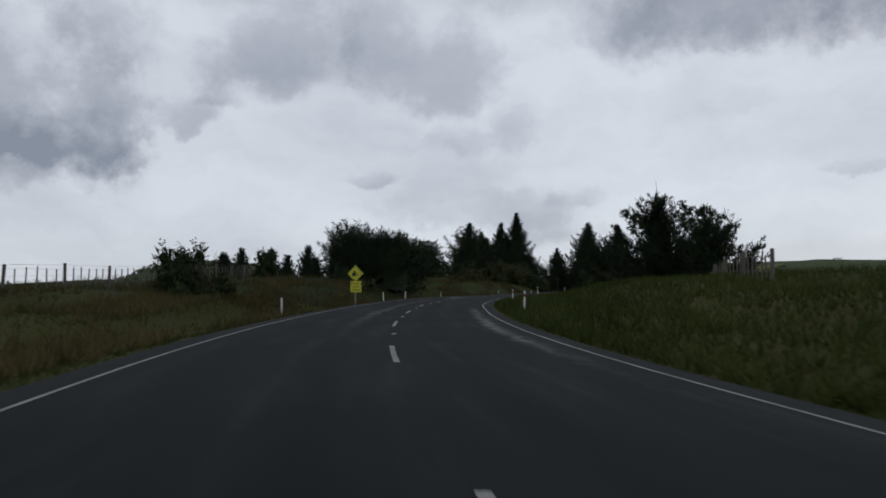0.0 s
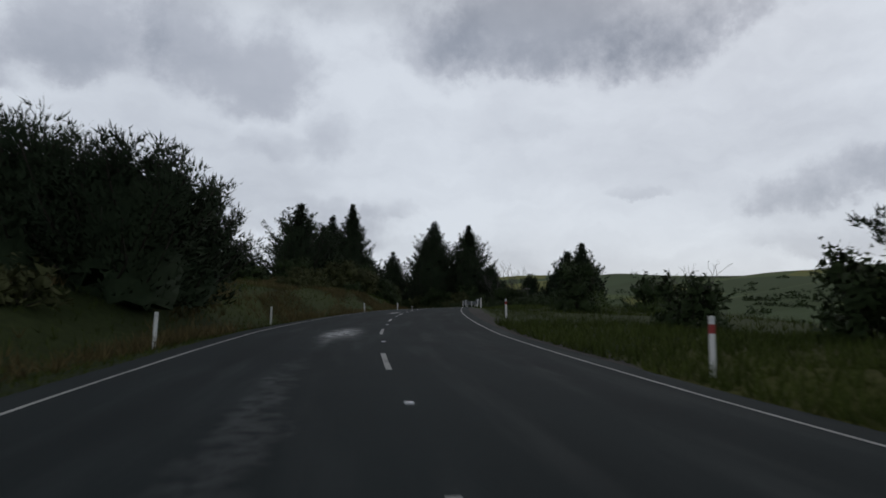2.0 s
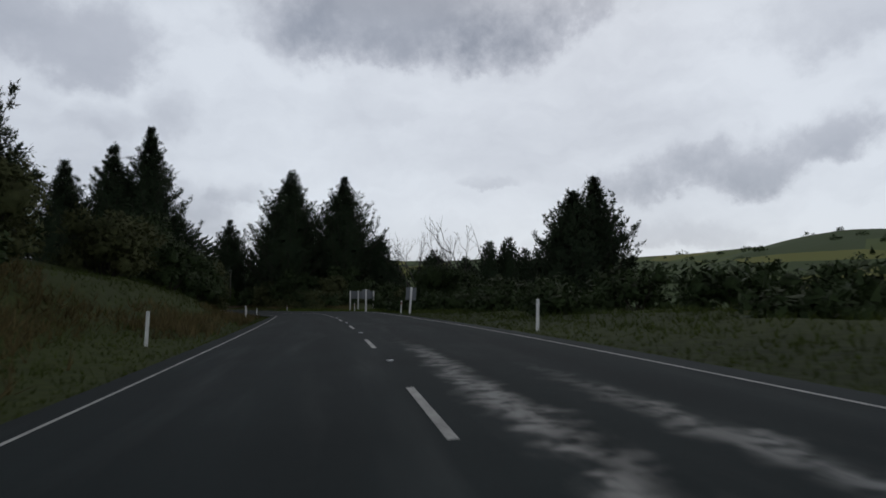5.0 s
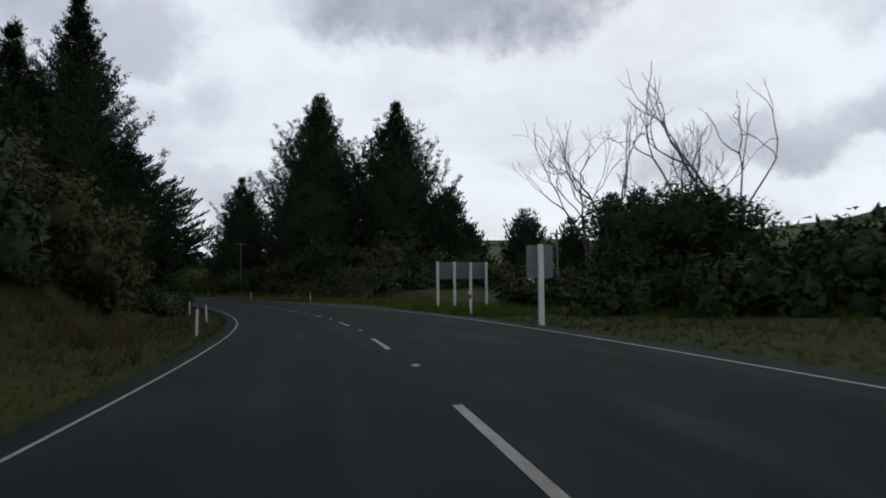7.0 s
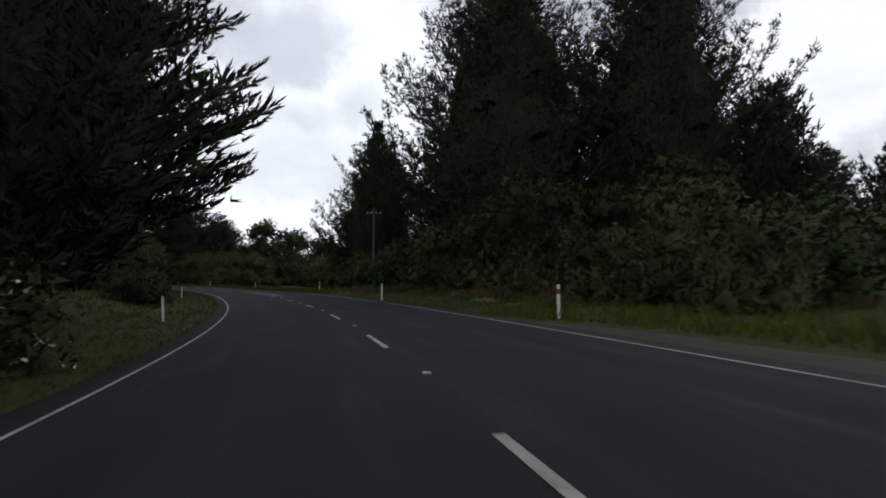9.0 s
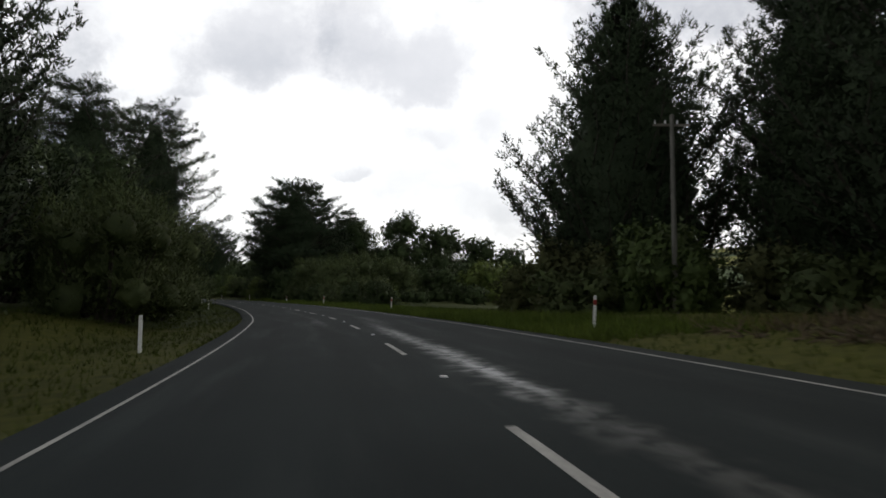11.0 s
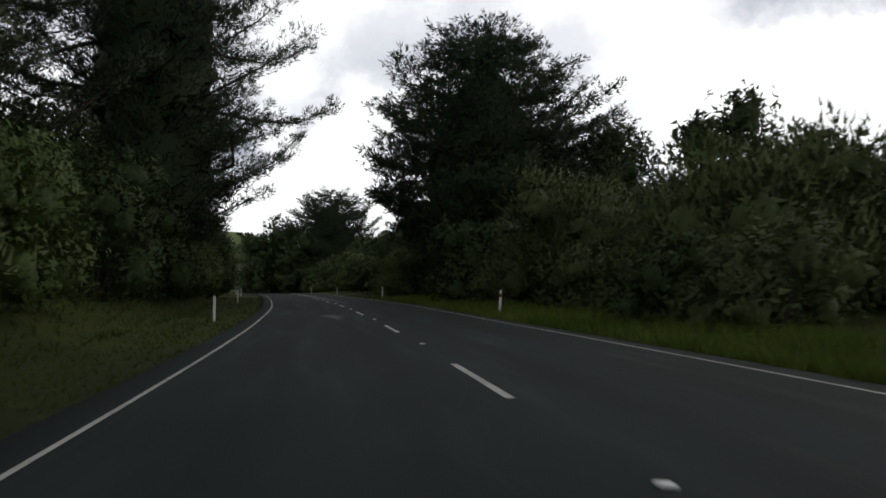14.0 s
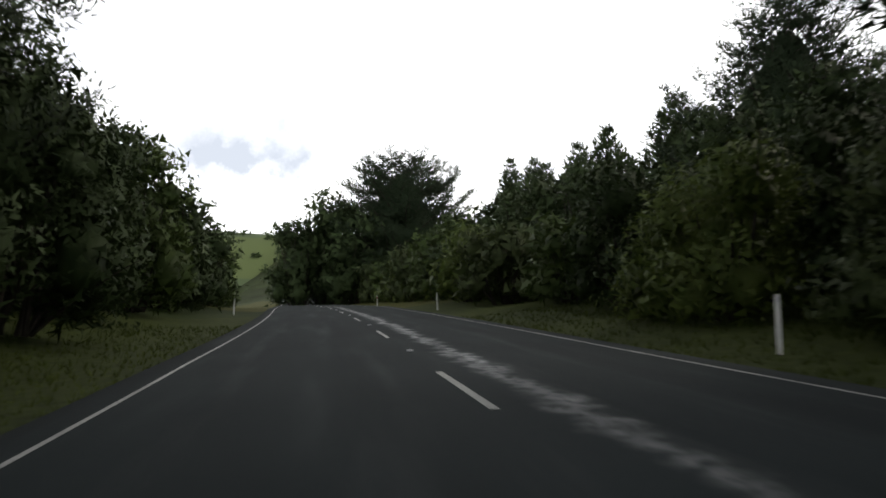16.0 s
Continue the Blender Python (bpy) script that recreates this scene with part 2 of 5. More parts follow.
def asphalt_material():
    m = bpy.data.materials.new("asphalt")
    m.use_nodes = True
    nt = m.node_tree
    N, L = nt.nodes.new, nt.links.new
    bsdf = nt.nodes["Principled BSDF"]

    def op(kind, a, b=None, c=None, clamp=False):
        n = N("ShaderNodeMath")
        n.operation, n.use_clamp = kind, clamp
        for k, v in enumerate((a, b, c)):
            if v is not None:
                if isinstance(v, (int, float)):
                    n.inputs[k].default_value = v
                else:
                    L(v, n.inputs[k])
        return n.outputs[0]

    def tex(scale, vec, detail=5.0):
        n = N("ShaderNodeTexNoise")
        n.inputs["Scale"].default_value, n.inputs["Detail"].default_value = scale, detail
        L(vec, n.inputs["Vector"])
        return n.outputs["Fac"]

    coord, uv = N("ShaderNodeTexCoord"), N("ShaderNodeUVMap")
    uv.uv_map = "plan"
    sep = N("ShaderNodeSeparateXYZ")
    L(uv.outputs[0], sep.inputs[0])
    along, across = sep.outputs[0], sep.outputs[1]
    grain, blotch = tex(55, coord.outputs["Object"], 3.0), tex(0.35, coord.outputs["Object"])
    squash = N("ShaderNodeMapping")
    squash.inputs["Scale"].default_value = (0.16, 1.6, 1)
    L(uv.outputs[0], squash.inputs["Vector"])
    streak = tex(1.0, squash.outputs[0], 6.0)
    ripple = tex(1.7, coord.outputs["Object"], 6.0)
    # wheel tracks are smoother and a little darker
    tracks = None
    for c in (-2.65, -1.05, 1.05, 2.65):
        d = op("SUBTRACT", across, c)
        g = op("POWER", 2.718, op("MULTIPLY", op("MULTIPLY", d, d), -7.0))
        tracks = g if tracks is None else op("ADD", tracks, g)
    wet = None
    for a, v, la, lv, k in DAMP:
        # the edges wander with the noise
        vv = op("ADD", across, op("MULTIPLY", op("SUBTRACT", ripple, 0.5), 0.9))
        aa = op("ADD", along, op("MULTIPLY", op("SUBTRACT", streak, 0.5), 3.0))
        p, q = op("DIVIDE", op("SUBTRACT", aa, float(a)), float(la)), op("DIVIDE", op("SUBTRACT", vv, float(v)), float(lv))
        g = op("MULTIPLY", op("POWER", 2.718, op("MULTIPLY", op("ADD", op("MULTIPLY", p, p), op("MULTIPLY", q, q)), -0.9)), k)
        wet = g if wet is None else op("ADD", wet, g)
    speck = tex(4.5, coord.outputs["Object"], 6.0)
    wet = op("MULTIPLY", op("MULTIPLY", wet, op("ADD", streak, 0.55)), op("SUBTRACT", op("MULTIPLY", speck, 3.2), 0.65, clamp=True))
    wet = op("SUBTRACT", op("MULTIPLY", wet, 1.5), 0.22, clamp=True)
    patchy = op("MULTIPLY", op("SUBTRACT", streak, 0.52, clamp=True), 1.2)
    ramp = N("ShaderNodeValToRGB")
    ramp.color_ramp.elements[0].position, ramp.color_ramp.elements[1].position = 0.25, 0.75
    ramp.color_ramp.elements[0].color, ramp.color_ramp.elements[1].color = (0.0100, 0.0145, 0.0158, 1), (0.025, 0.0345, 0.0365, 1)
    tone = op("ADD", op("MULTIPLY", grain, 0.4), op("MULTIPLY", blotch, 0.35))
    tone = op("ADD", tone, op("MULTIPLY", streak, 0.25))
    tone = op("SUBTRACT", tone, op("MULTIPLY", tracks, 0.10))
    L(tone, ramp.inputs["Fac"])
    L(ramp.outputs[0], bsdf.inputs["Base Color"])
    rough = op("SUBTRACT", 0.90, op("MULTIPLY", wet, 0.66))
    rough = op("SUBTRACT", rough, op("MULTIPLY", patchy, 0.5))
    L(rough, bsdf.inputs["Roughness"])
    L(op("ADD", 0.12, op("MULTIPLY", wet, 0.30)), bsdf.inputs["Specular IOR Level"])
    bump = N("ShaderNodeBump")
    bump.inputs["Distance"].default_value = 0.006
    L(op("SUBTRACT", 0.55, op("MULTIPLY", wet, 0.5)), bump.inputs["Strength"])
    L(grain, bump.inputs["Height"])
    L(bump.outputs[0], bsdf.inputs["Normal"])
    return m


M_ASPHALT = asphalt_material()

# ---- the road's plan: the drive's line, carried on at both ends ----
EYE = 1.157
HALF = 3.75


def make_axis():
    ts = np.array([r[0] for r in PATH])
    ps = np.array([r[1:4] for r in PATH])
    fine = np.linspace(0, 16, 161)
    # smooth cubic through the rows
    pts = []
    for k in range(3):
        v = ps[:, k]
        d = np.gradient(v, ts)
        i = np.clip(np.searchsorted(ts, fine, side="right") - 1, 0, len(ts) - 2)
        h = ts[i + 1] - ts[i]
        u = (fine - ts[i]) / h
        pts.append(v[i] * (1 + 2 * u) * (1 - u) ** 2 + d[i] * h * u * (1 - u) ** 2 + v[i + 1] * u * u * (3 - 2 * u) + d[i + 1] * h * u * u * (u - 1))
    line = np.array(pts).T
    line[:, 2] -= EYE
    z = line[:, 2].copy()
    for _ in range(60):
        z[1:-1] = (z[:-2] + 2 * z[1:-1] + z[2:]) / 4
    line[:, 2] = z
    return line


AXIS = make_axis()


def carried_on():
    """The axis every 2 m with both ends carried on: s, x, y, z, heading."""
    seg = np.r_[0, np.cumsum(np.linalg.norm(np.diff(AXIS[:, :2], axis=0), axis=1))]
    s = np.arange(0, seg[-1], 2.0)
    x, y, z = (np.interp(s, seg, AXIS[:, k]) for k in range(3))
    hd = np.unwrap(np.arctan2(-np.gradient(x), np.gradient(y)))
    for _ in range(20):
        hd[1:-1] = (hd[:-2] + 2 * hd[1:-1] + hd[2:]) / 4
    rows = [(a, b, c, d, e) for a, b, c, d, e in zip(s, x, y, z, hd)]
    # onwards
    a, px, py, pz, h = rows[-1]
    while a < 700:
        d = a - s[-1]
        h += 2.0 * (0.0018 if d < 42 else 0.0 if d < 230 else 0.004)
        px, py, a = px - math.sin(h) * 2, py + math.cos(h) * 2, a + 2
        slope = 0.003 if d < 50 else -0.012 if d < 110 else 0.012 if d < 200 else -0.03
        pz += 2 * slope
        rows.append((a, px, py, pz, h))
    a, px, py, pz, h = rows[0]
    back = []
    while a > -120:
        h += 2 * 0.0035
        px, py, a, pz = px + math.sin(h) * 2, py - math.cos(h) * 2, a - 2, pz - 2 * 0.015
        back.append((a, px, py, pz, h))
    return np.array(back[::-1] + rows)


ROAD = carried_on()
MIDDLE = ([0, 21, 36, 45, 61, 72, 94, 113, 165, 181, 208, 221, 278, 308, 320, 347, 370, 390, 412], [0.8, 0.82, 0.86, 0.68, 0.74, 0.68, 0.76, 0.86, 1.2, 1.22, 1.32, 1.22, 1.5, 1.78, 1.7, 1.79, 1.88, 1.74, 1.4])
BANKED = ([0, 20, 45, 58, 72, 84, 94, 110, 160, 180, 215, 275, 310, 345, 370, 390, 410], [-0.015, -0.012, 0.0, -0.008, -0.008, 0.02, 0.038, 0.05, 0.028, 0.045, 0.05, 0.04, 0.017, 0.02, 0.008, 0.018, 0.012])


def axis_at(s):
    return [np.interp(s, ROAD[:, 0], ROAD[:, k]) for k in range(1, 5)]


def on_road(s, v, lift=0.0):
    """A place s metres along and v metres to the right of the road's middle, on its surface."""
    x, y, z, h = axis_at(s)
    lat = v + np.interp(s, *MIDDLE)
    return np.stack([x + np.cos(h) * lat, y + np.sin(h) * lat, z + np.interp(s, *BANKED) * lat + lift], -1)


def grid_mesh(name, pts, mat, smooth=True):
    """A sheet from an array of places, rows by columns."""
    r, c = pts.shape[:2]
    i = np.arange(r * c).reshape(r, c)
    faces = np.stack([i[:-1, :-1], i[:-1, 1:], i[1:, 1:], i[1:, :-1]], -1).reshape(-1, 4)
    me = bpy.data.meshes.new(name)
    me.from_pydata(pts.reshape(-1, 3).tolist(), [], faces.tolist())
    me.polygons.foreach_set("use_smooth", [smooth] * len(me.polygons))
    me.materials.append(mat)
    me.update()
    return me


def wobble(x, y, scale, seed=0.0):
    return np.array([noise.noise((a / scale + seed, b / scale - seed, seed * 1.7)) for a, b in zip(np.ravel(x), np.ravel(y))]).reshape(np.shape(x))


# height of the land beside the road: s, rise at 4 m, 9 m, 18 m, 40 m past the edge line
LEFT_LAND = [
    (-120, -0.6, -0.3, 0.2, 0.1), (0, -0.6, -0.2, 0.7, 0.9), (30, -0.6, 0.0, 0.8, 0.9), (45, -0.6, 0.5, 1.1, 1.1), (60, -0.6, 1.1, 1.8, 1.5), (85, -0.5, 1.6, 2.4, 2.0), (115, -0.5, 1.8, 3.0, 2.8),
    (150, 0.1, 2.5, 3.7, 4.0), (180, 0.3, 2.6, 4.2, 5.0), (200, -0.1, 2.6, 4.4, 5.0), (215, -0.3, 2.8, 4.5, 5.0), (245, -0.3, 0.9, 1.0, 0.0), (275, -0.4, 0.3, 0.5, 0.0), (330, -0.5, 0.5, 1.0, 1.0), (400, -0.4, 0.7, 1.4, 1.5),
    (460, 0.0, 0.7, 0.6, 0.0), (520, -0.2, -1.0, -2.0, -4.0), (700, -0.5, -2.0, -4.0, -8.0)]
RIGHT_LAND = [
    (-120, 0.1, 0.5, 1.5, 2.0), (0, 0.1, 0.5, 1.6, 2.4), (30, 0.5, 1.6, 2.1, 2.6), (50, 0.4, 1.3, 1.6, 1.6), (62, 0.1, 0.4, 0.6, 0.3), (75, 0.0, -0.1, -0.4, -1.5), (115, 0.0, 0.0, -0.5, -3.0),
    (150, 0.1, 0.3, 0.3, 0.0), (185, 0.0, 0.1, 0.2, 0.0), (212, 0.0, 0.2, 0.5, 0.8), (228, 0.0, 0.0, 0.2, 0.3), (242, 0.1, 0.5, 1.0, 0.8), (262, 0.3, 1.4, 2.6, 2.4), (283, 0.3, 1.0, 1.9, 1.8), (293, 0.1, 0.3, 0.2, 0.0), (330, 0.0, -0.1, -0.6, -1.5),
    (380, 0.1, 0.3, 0.4, 0.4), (440, 0.3, 0.9, 1.2, 1.2), (520, 0.2, 0.6, 0.8, 0.5), (700, 0.0, -1.0, -2.0, -4.0)]
COLS = np.array([-0.35, 0.0, 0.35, 0.9, 1.6, 2.4, 3.3, 4.4, 5.6, 7, 9, 11.5, 14.5, 18, 23, 30, 40, 55, 75, 100, 140, 190, 260, 350, 480, 650, 900, 1300, 1900, 2800])


def land_rise(table, s, d, lip):
    t = np.array(table)
    knots = [np.interp(s, t[:, 0], t[:, k]) for k in (1, 2, 3, 4)]
    at = [0, 1.2, 4, 9, 18, 40]
    vals = [np.zeros_like(s), np.full_like(s, lip), *knots]
    out = np.zeros(np.broadcast(s, d).shape)
    for k in range(5):
        u = np.clip((d - at[k]) / (at[k + 1] - at[k]), 0, 1)
        u = u * u * (3 - 2 * u)
        out = out + (vals[k + 1] - vals[k]) * u
    return out


def far_hills(x, y, d, side):
    """Rolling country far from the road."""
    u = np.clip((d - 45) / 500, 0, 1)
    hills = (24 if side > 0 else 9) * (wobble(x, y, 330, 3.1) + 0.35 * wobble(x, y, 120, 7.7)) * u
    rise = np.clip((d - 220) / 900, 0, 1) * (68 if side > 0 else 6)
    dip = -16 * np.exp(-((d - 170) / 110) ** 2) if side > 0 else -4 * np.exp(-((d - 150) / 90) ** 2)
    off = np.clip((d - 20) / 70, 0, 1)
    return hills + rise + dip * off * off * (3 - 2 * off)


def land(s, v):
    """Places on the land, s along the road and v past the edge line (left: negative)."""
    s, v = np.broadcast_arrays(np.asarray(s, float), np.asarray(v, float))
    side = np.where(v < 0, -1.0, 1.0)
    d = np.abs(v)
    base = on_road(s, side * HALF)
    x, y, z, h = axis_at(s)
    p = base + np.stack([np.cos(h) * side * d, np.sin(h) * side * d, 0 * d], -1)
    # far out, follow the plain straight line of the country rather than the road's bends
    w = np.clip((d - 40) / 120, 0, 1)
    w = w * w * (3 - 2 * w)
    ax, ay = 0.075 * s, s * 0.985
    q = np.stack([ax + side * (d + 4) * 0.9972, ay - side * (d + 4) * 0.075, p[..., 2]], -1)
    p = p * (1 - w[..., None]) + q * w[..., None]
    rise = np.where(side < 0, land_rise(LEFT_LAND, s, d, -0.2), land_rise(RIGHT_LAND, s, d, -0.06))
    small = 0.10 * wobble(p[..., 0], p[..., 1], 2.3) * np.clip((d - 1) / 3, 0, 1) + 0.45 * wobble(p[..., 0], p[..., 1], 9.0, 2.0) * np.clip((d - 3) / 9, 0, 1)
    far = np.where(side < 0, far_hills(p[..., 0], p[..., 1], d, -1), far_hills(p[..., 0], p[..., 1], d, 1))
    p[..., 2] += rise + small + far - 0.03
    return p


def on_land(s, v):
    return Vector(land(np.array([float(s)]), np.array([float(v)]))[0])


S_LINE = np.r_[np.linspace(-2600, -140, 14), np.arange(-118, 560, 2.0), np.linspace(564, 700, 20), np.arange(715, 1500, 22), np.linspace(1560, 3200, 9)]


def beyond(s, v):
    """The land also past the road's two ends."""
    inner = np.clip(s, -118, 698)
    p = land(inner, v)
    extra = s - inner
    for end in (-118, 698):
        hh = np.interp(end, ROAD[:, 0], ROAD[:, 4])
        on = inner == end
        p[on, 0] += -math.sin(hh * 0.3) * extra[on]
        p[on, 1] += math.cos(hh * 0.3) * extra[on]
    far = np.abs(extra)
    p[..., 2] += 62 * np.exp(-(((p[..., 0] + 308) / 110) ** 2 + ((p[..., 1] - 909) / 150) ** 2))
    p[..., 2] += 42 * np.exp(-(((p[..., 0] - 830) / 260) ** 2 + ((p[..., 1] - 480) / 330) ** 2))
    p[..., 2] += np.clip(far / 900, 0, 1) * 45 * (1 + 0.6 * wobble(p[..., 0], p[..., 1], 420, 1.3)) + np.clip(far / 300, 0, 1) * 14 * wobble(p[..., 0], p[..., 1], 150, 5.0)
    return p


def make_ground():
    v = np.r_[-COLS[::-1], COLS]
    sg, vg = np.meshgrid(S_LINE, v, indexing="ij")
    p = beyond(sg, vg)
    # under the road the sheet runs on, a little lower than the surface
    n = len(COLS)
    p[:, n - 1 : n + 1, 2] -= 0.05
    me = grid_mesh("ground", p, M_GRASS)
    u = np.clip((np.abs(vg) - 45) / 60, 0, 1)
    me.attributes.new("grazed", "FLOAT", "POINT").data.foreach_set("value", (u * u * (3 - 2 * u)).astype(np.float32).ravel())
    tagged(new("ground", me), "rough green roadside grass and rolling pasture", "ground", kind="structure")


make_ground()


def make_road():
    s = np.arange(-118, 690, 1.0)
    v = np.array([-HALF - 0.55, -HALF - 0.5, -HALF, -2.4, -1.2, 0, 1.2, 2.4, HALF, HALF + 0.5, HALF + 0.55])
    sg, vg = np.meshgrid(s, v, indexing="ij")
    p = on_road(sg, vg, 0.02)
    p[:, 0, 2] -= 0.12
    p[:, -1, 2] -= 0.12
    me = grid_mesh("road", p, M_ASPHALT)
    plan = me.uv_layers.new(name="plan")
    flat = np.stack([sg, vg], -1).reshape(-1, 2)
    idx = np.empty(len(me.loops), np.int32)
    me.loops.foreach_get("vertex_index", idx)
    plan.data.foreach_set("uv", flat[idx].astype(np.float32).ravel())
    tagged(new("road", me), "worn dark chip-seal country road with damp patches", "road", kind="structure")
    for side in (-1, 1):
        v = np.array([side * HALF - 0.03, side * HALF + 0.03])
        sg, vg = np.meshgrid(s, v, indexing="ij")
        p = on_road(sg, vg, 0.026)
        tagged(new("edge_line", grid_mesh("edge_line", p, M_LINE)), "thin worn white painted edge line", "road marking", kind="structure")


make_road()


DASH = ([-12, 1, 4, 10, 21, 22, 29, 30, 34, 35, 37, 38, 40, 41, 60], [-109, 20.8, 51.0, 111.2, 217.3, 226.9, 298.0, 307.7, 347.0, 356.7, 376.8, 386.6, 406.5, 416.7, 606.7])


def dash_start(k):
    return float(np.interp(k, *DASH))


def make_dashes():
    for k in range(-9, 60):
        s0 = dash_start(k)
        sg, vg = np.meshgrid(np.linspace(s0, s0 + 3.1, 5), np.array([-0.05, 0.05]), indexing="ij")
        ob = new("centre_line_dash", grid_mesh("centre_line_dash", on_road(sg, vg, 0.026), M_LINE))
        tagged(ob, "white painted centre line dash on asphalt", "road marking", group="centre line dashes", kind="structure")


make_dashes()


def shoulder_right(s):
    """Width of bare sealed or gravel shoulder right of the edge line."""
    return np.interp(s, [-120, 58, 68, 112, 126, 195, 212, 226, 240, 252, 700], [0.5, 0.6, 1.8, 1.8, 0.6, 0.6, 1.6, 3.2, 2.4, 0.6, 0.5])


def make_shoulders():
    s = np.arange(-118, 560, 2.0)
    for side in (-1, 1):
        w = shoulder_right(s) if side > 0 else np.full_like(s, 0.5)
        w = w + 0.12 * np.sin(s * 0.9) + 0.08 * np.sin(s * 2.3)
        cols = []
        for k in range(5):
            d = 0.2 + (w - 0.2) * k / 4
            p = land(s, side * d)
            p[:, 2] += 0.035 if k < 4 else -0.03
            cols.append(p)
        me = grid_mesh("shoulder", np.stack(cols, 1) if side > 0 else np.stack(cols[::-1], 1), M_GRAVEL)
        tagged(new("shoulder", me), "dark gritty gravel shoulder beside the seal", "road shoulder", kind="structure")


make_shoulders()

# ---- building helpers ----
from mathutils.bvhtree import BVHTree

_ground = bpy.data.objects["ground"].data
GROUND_TREE = BVHTree.FromPolygons([v.co for v in _ground.vertices], [p.vertices for p in _ground.polygons])


def ground_z(x, y):
    hit = GROUND_TREE.ray_cast(Vector((x, y, 400)), Vector((0, 0, -1)))
    return hit[0].z if hit[0] else 0.0


def mesh_of(name, verts, faces, mat, smooth=False, normals=None):
    """A mesh from arrays of places and of triangles or quads. normals: a shading direction for each place."""
    verts, faces = np.asarray(verts, np.float32), np.asarray(faces, np.int32)
    if normals is not None:
        a, b, c = (verts[faces[:, k]] for k in range(3))
        g = np.cross(b - a, c - a)
        g /= np.linalg.norm(g, axis=1)[:, None] + 1e-9
        back = (g * normals[faces[:, 0]]).sum(1) < 0
        faces = np.where(back[:, None], faces[:, ::-1], faces)
        g[back] *= -1
        soft = np.zeros_like(verts)
        for k in range(3):
            soft[faces[:, k]] += g
        soft = 0.45 * soft / (np.linalg.norm(soft, axis=1)[:, None] + 1e-9) + normals
        soft /= np.linalg.norm(soft, axis=1)[:, None] + 1e-9
    me = bpy.data.meshes.new(name)
    me.vertices.add(len(verts))
    me.vertices.foreach_set("co", verts.ravel())
    n, k = faces.shape
    me.loops.add(n * k)
    me.loops.foreach_set("vertex_index", faces.ravel())
    me.polygons.add(n)
    me.polygons.foreach_set("loop_start", np.arange(0, n * k, k, dtype=np.int32))
    me.polygons.foreach_set("loop_total", np.full(n, k, np.int32))
    me.polygons.foreach_set("use_smooth", np.full(n, smooth or normals is not None))
    me.materials.append(mat)
    me.update(calc_edges=True)
    if normals is not None:
        me.normals_split_custom_set_from_vertices(soft.tolist())
    return me


def part(name, bm, mat, parent, label=""):
    """One mesh under a thing, from a bmesh."""
    me = bpy.data.meshes.new(name)
    bm.to_mesh(me)
    bm.free()
    me.materials.append(mat)
    return part_of(name, me, parent, label)


def part_of(name, me, parent, label=""):
    ob = new(name, me)
    ob.parent = parent
    return tagged(ob, label)


def thing(name, place, label, category, group="", turn=0.0):
    ob = new(name)
    ob.matrix_basis = pose(*place, 0, 0, turn)
    return tagged(ob, label, category, group)


def box(bm, size, at=(0, 0, 0), turn=None, bevel=0.0):
    m = Matrix.Translation(at) @ (turn or Matrix.Identity(4)) @ Matrix.Diagonal((*size, 1))
    got = bmesh.ops.create_cube(bm, size=1.0, matrix=m)
    if bevel:
        edges = list({e for v in got["verts"] for e in v.link_edges})
        bmesh.ops.bevel(bm, geom=edges, offset=bevel, segments=2, affect="EDGES")


def rod(bm, a, b, r0, r1=None, sides=8):
    a, b = Vector(a), Vector(b)
    d = b - a
    m = Matrix.Translation((a + b) / 2) @ d.to_track_quat("Z", "Y").to_matrix().to_4x4()
    bmesh.ops.create_cone(bm, segments=sides, radius1=r0, radius2=r0 if r1 is None else r1, depth=d.length, cap_ends=True, matrix=m)


def tubes(lines, sides=6):
    """Tapered tubes along lines of (points, radii): places and quads of all of them."""
    V, F, n = [], [], 0
    a = np.linspace(0, 2 * np.pi, sides, endpoint=False)
    for pts, rad in lines:
        pts, rad = np.asarray(pts, float), np.asarray(rad, float)
        d = np.gradient(pts, axis=0)
        d /= np.linalg.norm(d, axis=1)[:, None] + 1e-9
        ref = np.where(np.abs(d[:, 2:3]) > 0.9, [[1.0, 0, 0]], [[0, 0, 1.0]])
        u = np.cross(d, ref)
        u /= np.linalg.norm(u, axis=1)[:, None] + 1e-9
        w = np.cross(d, u)
        ring = pts[:, None] + rad[:, None, None] * (np.cos(a)[None, :, None] * u[:, None] + np.sin(a)[None, :, None] * w[:, None])
        V.append(ring.reshape(-1, 3))
        i = n + np.arange(len(pts) * sides).reshape(len(pts), sides)
        j = np.roll(i, -1, axis=1)
        F.append(np.stack([i[:-1], j[:-1], j[1:], i[1:]], -1).reshape(-1, 4))
        n += len(pts) * sides
    return np.concatenate(V), np.concatenate(F)


def blades(at, way, rng, count, length, width, spread):
    """Slim pointed leaves, count of them at each place, fanned about a way."""
    n = len(at)
    at, way = np.repeat(at, count, 0), np.repeat(way, count, 0)
    d = way + rng.normal(0, spread, (n * count, 3))
    d /= np.linalg.norm(d, axis=1)[:, None] + 1e-9
    side = np.cross(d, rng.normal(0, 1, (n * count, 3)))
    side /= np.linalg.norm(side, axis=1)[:, None] + 1e-9
    ln = (length * rng.uniform(0.6, 1.25, n * count))[:, None]
    hw = side * width * 0.5 * rng.uniform(0.7, 1.3, n * count)[:, None]
    V = np.stack([at - hw, at + hw, at + d * ln], 1).reshape(-1, 3)
    return V, np.arange(n * count * 3).reshape(-1, 3)


